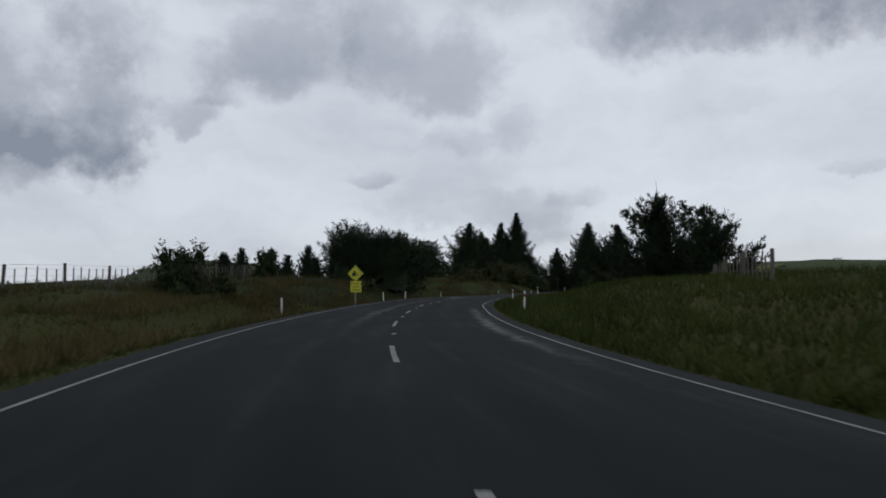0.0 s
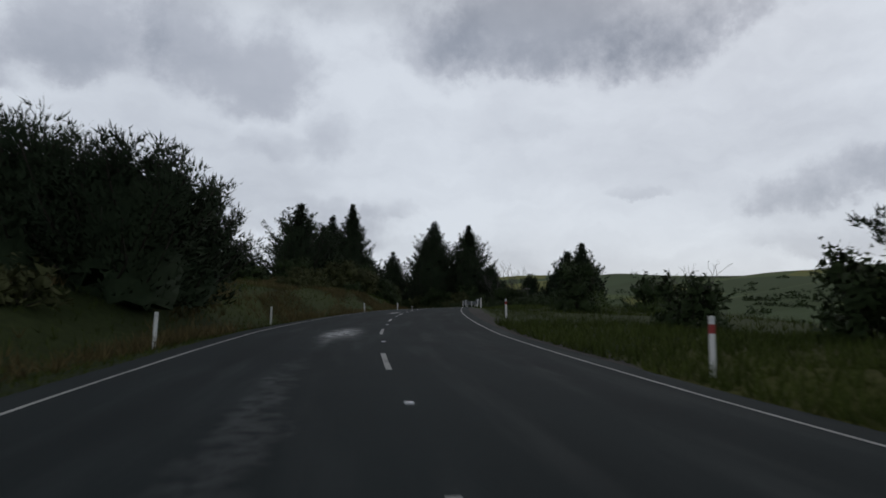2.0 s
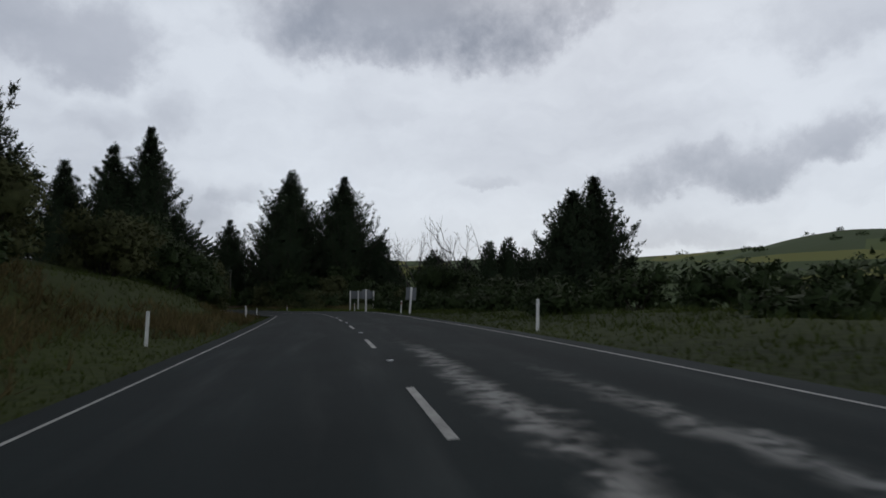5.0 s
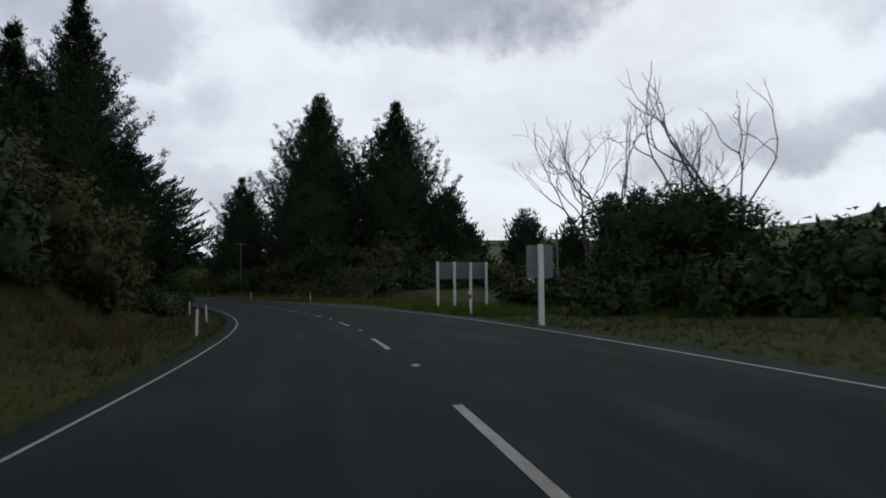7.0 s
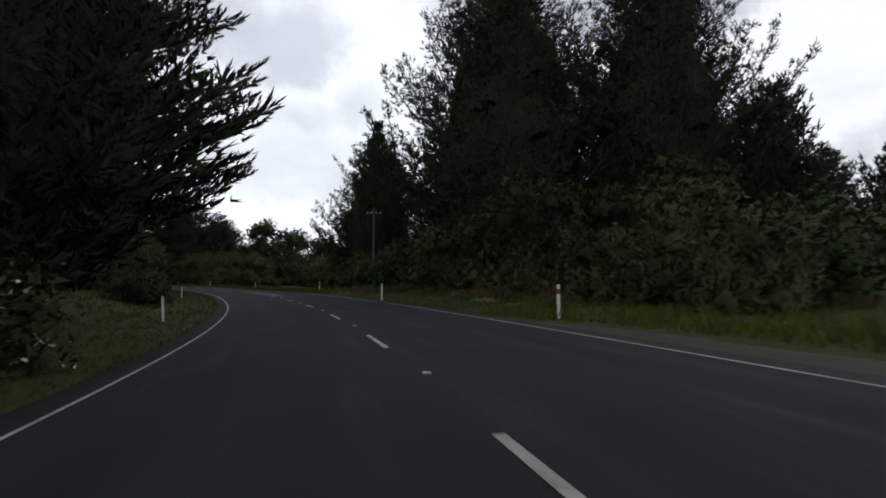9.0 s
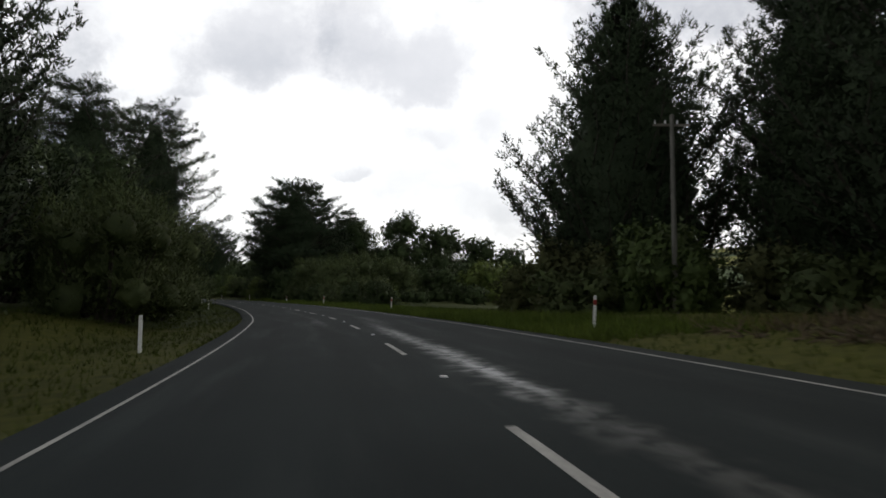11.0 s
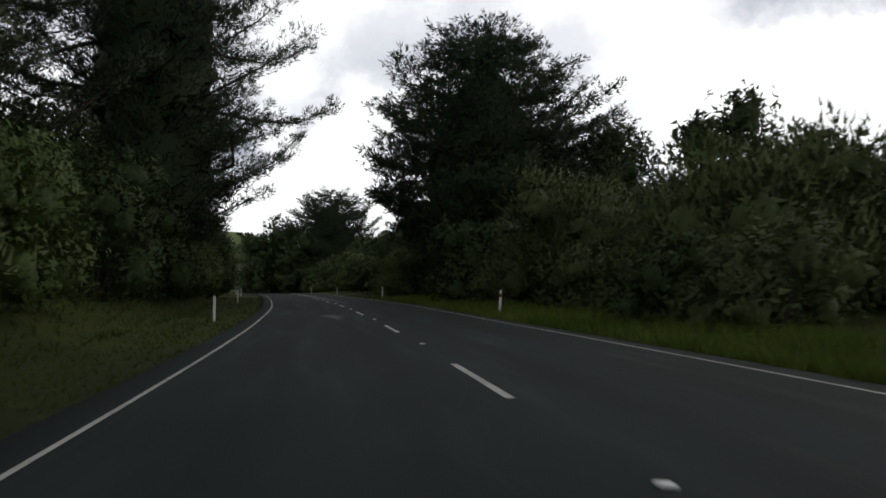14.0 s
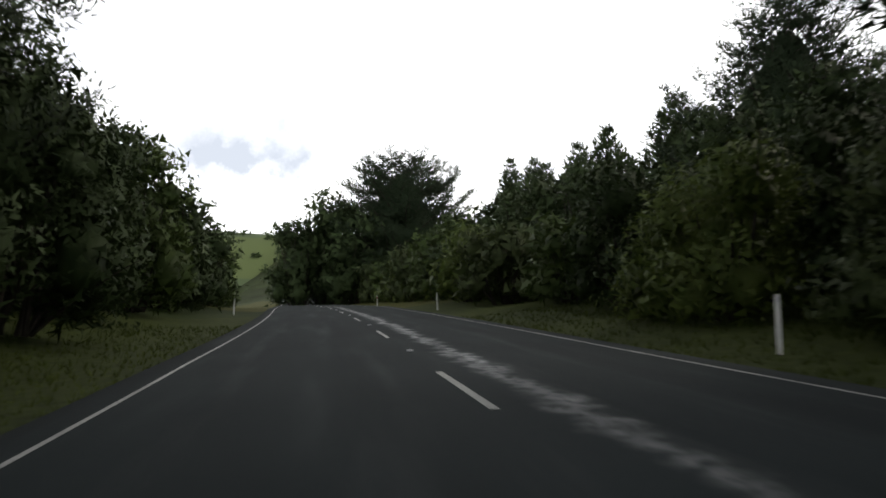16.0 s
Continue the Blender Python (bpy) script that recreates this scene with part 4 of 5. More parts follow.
# the wide old pines whose limbs hang over the verge
for k, (x, y, top, r) in enumerate([(-6.6, 385.5, 36.5, 11.2), (-16.6, 401.5, 27.0, 7.8), (-10.2, 368.5, 34.5, 12.5)]):
    conifer("pine_tree", x, y, top, [(0.14, 0.5 * r), (0.22, 0.9 * r), (0.42, r), (0.62, 0.97 * r), (0.8, 0.82 * r), (0.92, 0.6 * r), (1, 0.3 * r)], "broad old pine with long open limbs over the verge", 131 + k,
            step=1.7, per=8, rise=-2, lift=0.2, node=0.6, count=34, blade=(0.32, 0.07), side=0.3, puff=0.52, stretch=0.5, vary=(0.5, 1.1), hull=0.45, crest=0, group="radiata pines")
for k, (x, y, top, r) in enumerate([(64.6, 179, 17.3, 5.0), (60.6, 177.6, 15.4, 4.8), (67.9, 187.1, 14.6, 4.8), (66.5, 183.5, 14.0, 4.0), (72.0, 190, 11.5, 4.0), (57.8, 176, 11.5, 3.4)]):
    conifer("pine_tree", x, y, top, pine_shape(r), "young dark pine in a roadside clump", 150 + k, step=0.7, per=7, rise=26, lift=0.42, node=0.4, count=11, blade=(0.34, 0.13), side=0.22, puff=0.3, hull=0.6, group="clump of young pines")
# far row on the ridge
for k in range(13):
    u = k / 12
    conifer("pine_tree", -60 + 44 * u + 1.5 * math.sin(k * 2.1), 170 + 3 * math.sin(k * 1.7), 13.6 + 1.2 * math.sin(k * 2.9) + 0.6 * u, pine_shape(2.6 + 0.5 * math.sin(k)), "small dark pine in a far shelter belt", 170 + k,
            step=0.8, per=6, rise=26, lift=0.4, node=0.5, count=6, blade=(0.75, 0.22), spread=0.4, side=0.26, hull=0.7, group="far shelter belt")
for k, (x, y, top, r) in enumerate([(-5.0, 180, 12.4, 3.6), (-0.5, 178, 12.0, 3.0), (3, 184, 10.5, 3)]):
    conifer("pine_tree", x, y, top, bulky(r), "small dark pine in a far shelter belt", 190 + k, step=0.8, per=6, rise=26, lift=0.4, node=0.5, count=6, blade=(0.75, 0.22), spread=0.4, side=0.26, hull=0.7, group="far shelter belt")

# macrocarpa cypresses
MAC = dict(mat=M_CYPRESS, rise=34, lift=0.42, droop=0.04, node=0.4, count=14, blade=(0.34, 0.08), puff=0.26, stretch=1.9, side=0.26, step=0.62, per=10, vary=(0.84, 1.08), hull=0.72)
for k, (x, y, top, r) in enumerate([(-10.6, 82.4, 10.4, 4.5), (-6.4, 81.0, 9.6, 4.1), (-4.9, 87.2, 9.0, 3.8), (-9.0, 89.0, 9.3, 4.4)]):
    conifer("cypress_tree", x, y, top, bulky(r), "dense dark macrocarpa cypress on the roadside bank", 200 + k, group="roadside cypress clump", **MAC)
RAGGED = dict(mat=M_CYPRESS, lift=0.42, droop=0.05, node=0.3, count=20, blade=(0.24, 0.09), side=0.13, puff=0.27, vary=(0.5, 1.15), hull=0.28)
conifer("cypress_tree", 18.4, 58.4, 10.4, [(0.06, 4.6), (0.16, 6.6), (0.34, 6.0), (0.5, 5.2), (0.66, 4.0), (0.8, 2.6), (0.92, 1.2), (1, 0.2)], "ragged dark cypress with upswept limbs and a dead leader", 211, rise=20, step=0.95, per=6, **RAGGED)
conifer("cypress_tree", 20.8, 54.2, 8.6, [(0.06, 3.8), (0.25, 4.8), (0.5, 3.8), (0.75, 2.2), (1, 0.2)], "ragged dark cypress with upswept limbs beside the fence", 212, rise=28, step=0.75, per=6, **{**RAGGED, "hull": 0.4})


def dead_top(x, y, z0, top):
    rng = np.random.default_rng(3)
    root = thing("dead_treetop", (x, y, z0), "bare grey dead treetop standing above a cypress", "dead tree")
    h = top - z0
    u = np.linspace(0, 1, 8)
    lines = [(np.stack([0.12 * np.sin(3 * u), 0.1 * np.cos(4 * u), u * h], 1), 0.07 * (1 - u) + 0.012)]
    for k in range(16):
        q = rng.uniform(0.35, 0.97)
        a, ln = rng.uniform(0, 6.28), rng.uniform(0.35, 1.1) * (1.25 - q) + 0.15
        base = np.array([0.12 * np.sin(3 * q), 0.1 * np.cos(4 * q), q * h])
        w = np.linspace(0, 1, 5)[:, None]
        pts = base + w * ln * np.array([math.cos(a), math.sin(a), 0.45]) + w ** 2 * np.array([0, 0, 0.3 * ln]) + rng.normal(0, 0.03, (5, 3)) * w
        lines.append((pts, 0.022 * (1 - w[:, 0]) + 0.007))
    tv, tf = tubes(lines, 5)
    part_of("trunk", mesh_of("trunk", tv, tf, M_DEADWOOD, True), root, "bleached bare leader and twigs")


dead_top(18.3, 58.7, ground_z(18.3, 58.7) + 4.5, 11.7)
conifer("cypress_tree", 30.6, 245.5, 18.5, [(0.05, 3), (0.16, 5.4), (0.28, 8.4), (0.40, 9.2), (0.52, 8.4), (0.68, 6.2), (0.86, 3.0), (1, 0.2)], "big dark macrocarpa with fan-like sprays over the road", 214,
        mat=M_CYPRESS, rise=10, lift=0.16, droop=0.03, node=0.36, count=9, blade=(0.72, 0.10), spread=0.24, fork=0.14, side=0.24, step=0.5, per=11, vary=(0.84, 1.06), hull=0.7)
for k, (x, y, top, r) in enumerate([(89.5, 265.4, 15.8, 5.2), (96.5, 262.5, 14.2, 4.2), (80.2, 266.8, 13.2, 3.4), (97.0, 253.0, 17.2, 4.4), (101.5, 252, 18.4, 4.4), (108, 255, 16.0, 4.8)]):
    conifer("cypress_tree", x, y, top, bulky(r), "dark spiky cypress behind the lay-by", 220 + k, mat=M_CYPRESS, rise=42, lift=0.4, node=0.45, count=8, blade=(0.75, 0.15), spread=0.28, fork=0.18, side=0.2, step=0.75, per=7, hull=0.66, group="cypresses behind the lay-by")
LAYER = dict(mat=M_CYPRESS, rise=6, lift=0.2, node=0.62, count=13, blade=(0.42, 0.14), puff=0.52, side=0.4, flat=0.7, vary=(0.78, 1.06), hull=0.6, crest=0)
conifer("cypress_tree", 15.2, 397.5, 25.6, [(0.10, 5.0), (0.25, 9.2), (0.4, 10.8), (0.52, 10.8), (0.66, 10.0), (0.76, 8.2), (0.86, 6.4), (0.94, 4.6), (1.0, 2.2)], "great layered macrocarpa with tiers of flat sprays", 231, step=1.3, per=11, **{**LAYER, "rise": -3, "lift": 0.12, "node": 0.5, "count": 15, "blade": (0.38, 0.11), "puff": 0.42, "hull": 0.52, "flat": 0.9})
conifer("cypress_tree", -28.5, 489.8, 25.2, [(0.08, 10), (0.25, 11), (0.5, 11), (0.7, 10.0), (0.82, 8.8), (0.92, 7.0), (1.0, 3.6)], "old flat-topped macrocarpa above the roadside bush", 232, step=1.0, per=9, **LAYER)
conifer("cypress_tree", 13.0, 431.1, 21.0, bulky(7.5), "tall dark macrocarpa close behind the verge", 233, step=1.0, per=8, **{**LAYER, "count": 24, "blade": (0.32, 0.07), "puff": 0.45})
conifer("cypress_tree", 22.2, 423.6, 22.5, bulky(7.5), "tall dark macrocarpa close behind the verge", 234, step=1.2, per=8, **LAYER)
for k, (x, y, top, r) in enumerate([(2.8, 453.0, 18.6, 4.2), (-6.3, 475.4, 21.0, 4.0), (-12.3, 494.7, 24.6, 4.4), (-0.3, 464.3, 20.0, 4.0), (-6.0, 487.7, 22.5, 4.0), (8.1, 445.5, 19.5, 4.5)]):
    conifer("cypress_tree", x, y, top, bulky(r), "slender green cypress in a tall shelter row", 240 + k, mat=M_LEAF_DARK, rise=52, lift=0.2, node=0.5, count=7, blade=(0.6, 0.17), spread=0.4, side=0.24, step=0.8, per=7, hull=0.68, group="tall shelter row")


conifer("cypress_tree", 74.6, 262.9, 18.6, bulky(4.6), "dark fan-tipped cypress beside the twin pines", 260, mat=M_CYPRESS, rise=30, lift=0.3, node=0.42, count=8, blade=(0.7, 0.14), spread=0.28, fork=0.18, side=0.24, step=0.6, per=8, hull=0.68)
# dead trees over the round bush
M_GREYWOOD = material("grey_dead_wood", (0.075, 0.07, 0.064), 0.9, 0.25, 14, 1.0, 0.5, spec=0.2)
for k, (x, y, top, lean, seed, forks, thick) in enumerate([(53.0, 197.3, 13.0, (-0.45, 0.3), 31, 5, 0.11), (53.6, 196.8, 12.6, (-0.15, 0.1), 47, 5, 0.13), (55.2, 195.3, 12.6, (0.0, 0.0), 52, 5, 0.12), (56.1, 194.4, 13.5, (0.0, 0.0), 23, 4, 0.12),
        (56.8, 193.8, 14.9, (0.0, 0.0), 12, 4, 0.15), (57.2, 193.4, 13.4, (-0.02, 0.02), 18, 3, 0.10)]):
    bare_tree("dead_tree", x, y, top - ground_z(x, y), "leafless grey dead tree above the round bush", seed, lean=lean, forks=forks, spread=0.36, thick=thick, first=0.34 if forks < 5 else 0.28, mat=M_GREYWOOD)


def lumpy(rng, r, h, n):
    """A handful of lumps that fill a crown of radius r and height h, down to the ground."""
    out = [(0, 0, h * 0.47, r * 0.66, h * 0.45)]
    for k in range(n):
        a = k * 6.283 / n + rng.uniform(-0.4, 0.4)
        q = r * rng.uniform(0.35, 0.66)
        rr = r * rng.uniform(0.28, 0.46)
        cz = h * rng.uniform(0.42, 0.82)
        out.append((q * math.cos(a), q * math.sin(a), cz, rr, min(rr * rng.uniform(0.8, 1.2), h - cz + 0.2)))
    m = max(4, n - 1)
    for k in range(m):
        a = k * 6.283 / m + rng.uniform(-0.5, 0.5)
        q = r * rng.uniform(0.52, 0.70)
        out.append((q * math.cos(a), q * math.sin(a), h * rng.uniform(0.14, 0.24), r * rng.uniform(0.32, 0.42), h * rng.uniform(0.22, 0.32)))
    return out


def bush(x, y, r, h, label, seed, n=5, name="bush", leaf=0.24, **kw):
    return leafy(name, x, y, lumpy(np.random.default_rng(seed), r, h, n), label, seed + 1000, leaf=leaf * 1.18, **kw)


def beside(s, v):
    p = land(np.array([float(s)]), np.array([float(v)]))[0]
    return float(p[0]), float(p[1])


# first stretch
bush(-16.3, 42.6, 1.9, 3.4, "windswept dark shrub beside the paddock fence", 1, leaf=0.17, name="shrub", n=4)
bush(-13.9, 43.6, 1.0, 1.9, "small dark shrub beside the paddock fence", 2, leaf=0.15, name="shrub", n=3)
bare_tree("dead_sapling", -14.3, 43.3, 3.2, "thin bare sapling by the fence", 41, forks=3, spread=0.3, thick=0.04, first=0.5)
bush(-19.0, 74, 1.6, 3.4, "small dark shrub on the bank top", 3, leaf=0.2, name="shrub", n=3)
bush(15.0, 65.0, 1.6, 2.8, "round dark green bush in the grass", 4, leaf=0.16)
bush(19.6, 91.5, 1.9, 3.6, "loose many-stemmed shrub behind the verge", 5, leaf=0.11, name="shrub", dense=0.75, ragged=0.6, n=6)
bush(17.4, 76.0, 1.9, 2.4, "low dark scrub in the long grass", 6, leaf=0.16)
bare_tree("dead_sapling", 17.5, 76.0, 3.3, "bare twiggy sapling in scrub", 42, forks=4, spread=0.35, thick=0.05, first=0.35)
bush(32.6, 102.7, 2.6, 3.4, "round dark bush in the paddock", 7, leaf=0.25)
for k, (x, y, h) in enumerate([(23.0, 97.5, 1.2), (25.4, 101.5, 1.4), (27.6, 105.0, 1.6), (29.5, 110, 1.7), (32, 114, 1.8), (35, 119, 1.5), (33, 106, 1.6), (30, 99, 1.5)]):
    bush(x, y, 2.2, max(0.7, h - 0.8), "tall rank weeds beside the shoulder", 20 + k, leaf=0.15, mat=M_LEAF_MID, wisps=0.35, dense=0.75, name="weed_clump", n=4, category="weeds", group="rank weeds")
for k, (s, v, r, h) in enumerate([(104, -13, 2.4, 1.6), (112, -18, 3.0, 1.2), (122, -11, 1.9, 1.0), (128, -17, 2.6, 1.4), (137, -12, 2.4, 1.4), (146, -15, 3.0, 2.2), (150, -9, 1.8, 1.4), (98, -20, 2.6, 1.2), (72, -7.5, 1.6, 1.0), (133, -24, 3.2, 2.2), (120, -27, 3, 1.6)]):
    x, y = beside(s, v)
    bush(x, y, r, h, "low brownish scrub on the grass bank", 40 + k, leaf=0.2, name="shrub", mat=M_SCRUB if k % 3 else M_LEAF_DARK, dense=0.8, group="bank scrub")
# left bank before the bend
for k, (s, v, r, h) in enumerate([(160, -13, 3.4, 4.5), (168, -17, 4, 6), (175, -11, 3.2, 4.6), (183, -8.5, 2.8, 4.0), (189, -12, 3.6, 6.0), (196, -7.6, 3.0, 4.6), (203, -7.4, 3.2, 5.0), (209, -11.5, 3.8, 7.0), (215, -7.0, 2.8, 4.4), (222, -8.2, 3.2, 5.2), (228, -12, 4, 7),
        (234, -7, 2.6, 3.6), (241, -8, 3, 4), (155, -19, 3.4, 4), (179, -20, 4, 7), (199, -13, 4, 7.5), (219, -14, 4, 8), (190, -6.8, 2.2, 2.6), (208.5, -5.8, 2.0, 2.6)]):
    x, y = beside(s, v)
    bush(x, y, r, h, "dark roadside scrub on the steep bank", 60 + k, leaf=0.2, mat=M_LEAF_DARK if k % 2 else M_SCRUB, group="scrub on the left bank", n=6)
for k, (x, y) in enumerate([(33.6, 226.3), (34.1, 228.3), (34.8, 230.1), (33.2, 224.9), (35.0, 232.2)]):
    bush(x, y, 1.5, 1.7, "shrub covered in small white flowers", 80 + k, leaf=0.13, mat=M_LEAF_DARK, flowers=0.20, n=4, name="flowering_shrub", category="shrub", group="white-flowering shrubs")
# right side by the boards
bush(54.4, 195.0, 5.4, 5.0, "big round dark evergreen bush under dead trees", 90, leaf=0.11, n=10, ragged=0.12)
for k, (x, y, r, h) in enumerate([(60.0, 189.5, 3.4, 3.2), (49.5, 186.0, 2.8, 1.6), (52.5, 183, 3.2, 2.4), (47.5, 178.5, 2.6, 1.4), (50.0, 175, 3.0, 2.2), (46.0, 170.0, 2.4, 1.2), (53.5, 171, 3.4, 3.0), (48.2, 192, 2.3, 1.2), (42.0, 162, 2.2, 1.2), (47, 164, 3, 2.0),
        (40, 153, 2.4, 1.2), (64, 196, 3.4, 3.0), (50, 200.5, 2.2, 1.2), (60, 202, 3.6, 3.2)]):
    bush(x, y, r, h, "dark hedge-like roadside bush", 100 + k, leaf=0.22, group="right-hand roadside bushes")
for k, (x, y, r, h) in enumerate([(38, 137, 2.4, 0.9), (46, 141, 3.2, 2.0), (35, 128, 2, 0.9), (50, 150, 3.6, 2.6), (52, 160, 3.4, 3.2)]):
    bush(x, y, r, h, "scrubby bush on the roadside", 118 + k, leaf=0.24, group="right-hand roadside bushes")
# cut bank under the twin pines
for k, (x, y, r, h) in enumerate([(50.2, 264, 2.6, 3.8), (52.6, 259.5, 3.0, 5.0), (56.0, 255.5, 3.2, 5.4), (60.5, 251.5, 3.4, 5.4), (65.5, 249, 3.2, 4.8), (70.5, 248.5, 3.0, 3.6), (75, 250, 2.6, 2.4), (56.5, 263, 4, 6.5), (64.5, 258, 4, 6.5), (53, 272, 3.6, 5), (50, 278, 3, 4.5)]):
    bush(x, y, r, h, "dark scrub on the cut bank below pines", 130 + k, leaf=0.22, mat=M_LEAF_DARK if k % 3 else M_SCRUB, group="scrub on the cut bank")
for k, (x, y) in enumerate([(61.5, 252.6), (63.5, 249.0), (65.3, 246.4), (66.8, 244.9), (61.5, 248.5), (63.1, 245.0)]):
    bush(x, y, 1.5, 2.0, "low shrub with small white flowers", 146 + k, leaf=0.12, flowers=0.13, n=4, name="flowering_shrub", category="shrub", group="white-flowering shrubs")
for k, s in enumerate(range(241, 270, 4)):
    for j, v in enumerate((6.4, 9.4)):
        x, y = beside(s + 1.6 * math.sin(k * 2.7 + j), v + 0.6 * math.sin(k * 1.9))
        bush(x, y, 1.9 + 0.3 * j, 1.1 + 1.3 * j + 0.3 * math.sin(k * 1.3), "low brownish scrub and fern on the cut bank", 400 + 2 * k + j, leaf=0.19, mat=(M_SCRUB, M_LEAF_DARK, M_SCRUB)[(k + j) % 3], wisps=0.4 if (k + j) % 3 == 0 else 0.0, group="scrub on the cut bank", n=5)
for k, (x, y) in enumerate([(76.9, 258.7), (79.8, 257.9), (83.1, 256.9), (86.4, 256.0), (89.7, 255.0), (92.5, 254.2)]):
    bush(x, y, 3.2, 2.6 + 0.5 * math.sin(k * 2), "dark scrub behind the lay-by", 430 + k, leaf=0.24, mat=M_LEAF_DARK if k % 2 else M_SCRUB, group="scrub behind the lay-by", n=5)
for k, (x, y) in enumerate([(59.2, 240.1), (63.2, 242.9), (63.6, 238.5), (68.8, 242.0), (69.5, 238.6), (74.8, 241.0), (75.3, 237.7)]):
    bush(x, y, 2.3, 2.0 + 0.5 * math.sin(k * 1.7), "dark low scrub along the lay-by", 450 + k, leaf=0.22, mat=(M_LEAF_DARK, M_SCRUB, M_LEAF_DARK)[k % 3], group="scrub behind the lay-by", n=5)
# along the wooded stretch, left
for k, (x, y, r, h, light) in enumerate([(23.5, 302.5, 4.0, 6.0, 2), (22.0, 311.0, 4.2, 7.6, 2), (16.5, 320.0, 4.4, 9.0, 0), (15.2, 330.0, 3.4, 5.6, 0), (10.6, 339.3, 4.2, 9.0, 0), (7.7, 351.0, 4.2, 6.4, 2), (3.5, 360.4, 3.8, 6.5, 1), (-0.4, 370.9, 3.8, 7.5, 0),
        (-3.7, 380.4, 3.6, 6.5, 0), (-7.9, 388.8, 3.8, 8, 0), (28.2, 279.5, 3.0, 3.4, 0), (22.5, 287.6, 4.2, 6.5, 0), (30.2, 269.7, 2.4, 2.2, 0), (17.3, 293.8, 4.5, 8, 0), (9.6, 325.9, 5.6, 14, 0), (12.5, 311.5, 5.5, 12.5, 0), (1.8, 346.9, 5.4, 13, 0), (-8.1, 376.6, 5, 12, 0)]):
    bush(x, y, r, h, ("dark broadleaf roadside bush", "fresh green roadside bush", "feathery grey-green roadside bush")[light], 160 + k, leaf=0.15 if r < 4.5 else 0.2, mat=(M_LEAF_DARK, M_LEAF_MID, M_WILLOW)[light], wisps=0.3 if light == 2 else 0.0,
         group="bush along the left verge", n=7, dense=0.9)
for k, s in enumerate(range(404, 482, 8)):
    h = np.interp(s, [404, 420, 435, 450, 470, 500], [8, 10.5, 9, 7.5, 6.0, 5.0])
    x, y = beside(s, -6.8 - 0.6 * math.sin(k * 2.3))
    bush(x, y, 3.6, float(h) + 0.6 * math.sin(k * 1.9), "dense dark native bush along the verge", 190 + k, leaf=0.13 if s < 430 else 0.2, mat=M_LEAF_DARK if k % 4 else M_LEAF_MID, group="bush along the left verge", n=7)
    if s < 470:
        x, y = beside(s + 3, -13)
        bush(x, y, 4.6, float(h) + 4.0, "tall dark native tree behind the verge", 210 + k, leaf=0.17 if s < 440 else 0.26, name="broadleaf_tree", category="tree", group="trees behind the left verge", n=7, dense=0.8)
# right side of the wooded stretch
for k, (x, y, r, h) in enumerate([(53.0, 309.3, 3.2, 3.4), (50.5, 312.4, 2.6, 2.0), (56.7, 303.8, 3.2, 3.5), (55.5, 296.7, 2.8, 2.4), (56.0, 315.9, 3.6, 4.0), (50.9, 322.1, 3.0, 2.4), (56.3, 326.1, 4, 5.0), (59.8, 289.1, 3, 3.5), (47.2, 310.6, 3.0, 4.4), (46.0, 303.2, 2.4, 2.2), (50.6, 304.0, 3.2, 5.0), (45.6, 316.2, 2.4, 3.0)]):
    bush(x, y, r, h, "mixed scrub at the foot of the pines", 230 + k, leaf=0.2, mat=(M_WILLOW, M_LEAF_MID, M_SCRUB)[k % 3], group="scrub below the right pines", n=6)
for k, (x, y, r, h, light) in enumerate([(28.4, 368.9, 5.4, 6.7, 2), (34.3, 372.5, 4.6, 6.0, 2), (21.9, 376.9, 4.4, 6.5, 2), (40.1, 377.0, 4.2, 5.1, 0), (49.8, 383.8, 5.4, 7.6, 1), (45.4, 369.9, 3.2, 3.0, 0), (15.9, 384.4, 3.4, 5.1, 0), (37.3, 364.4, 2.6, 1.6, 0), (59.0, 379.4, 4, 5.3, 0), (59.1, 367.2, 3, 3.0, 0), (25.2, 383.5, 5, 7.1, 0), (33.1, 388.0, 5, 7.7, 0), (41.8, 390.5, 5, 8.3, 0), (65.8, 386.7, 5, 5.4, 0), (75.1, 380.2, 5, 4.9, 0), (33.4, 363.2, 2.4, 1.9, 1)]):
    bush(x, y, r, h, ("dark leafy roadside bush", "bright green leafy tree beyond the verge", "feathery pale green roadside bush")[light], 240 + k, leaf=0.22, mat=(M_LEAF_DARK, M_LEAF_LIGHT, M_WILLOW)[light], wisps=0.3 if light == 2 else 0.0, group="bushes right of the bend", n=7)
for k, s in enumerate(range(340, 398, 5)):
    x, y = beside(s + math.sin(k * 2.9), 5.6 + 0.7 * math.sin(k * 1.9))
    bush(x, y, 2.1, 2.5 + 0.6 * math.sin(k * 1.4), ("low dark bush close to the verge", "low feathery bush close to the verge")[k % 2], 470 + k, leaf=0.13, mat=(M_LEAF_DARK, M_WILLOW)[k % 2], group="bushes right of the bend", n=5)
for k, (x, y, r, h) in enumerate([(27.0, 402.1, 5.4, 15.8), (34.4, 400.4, 6.0, 17.1), (41.3, 404.7, 5.6, 16.2), (48.6, 409.0, 6.0, 14.5), (55.8, 414.4, 5.8, 12.7), (20.2, 406.0, 5, 11.3), (62.8, 420.7, 5.5, 11.3), (9.6, 406.0, 3.0, 5.2), (71.8, 410.1, 5, 9.1)]):
    bush(x, y, r, h, "tall dark broadleaf tree in a grove", 260 + k, leaf=0.12 if r < 4 else 0.2 if x < 30 else 0.28, name="broadleaf_tree", category="tree", group="grove right of the road", n=8)
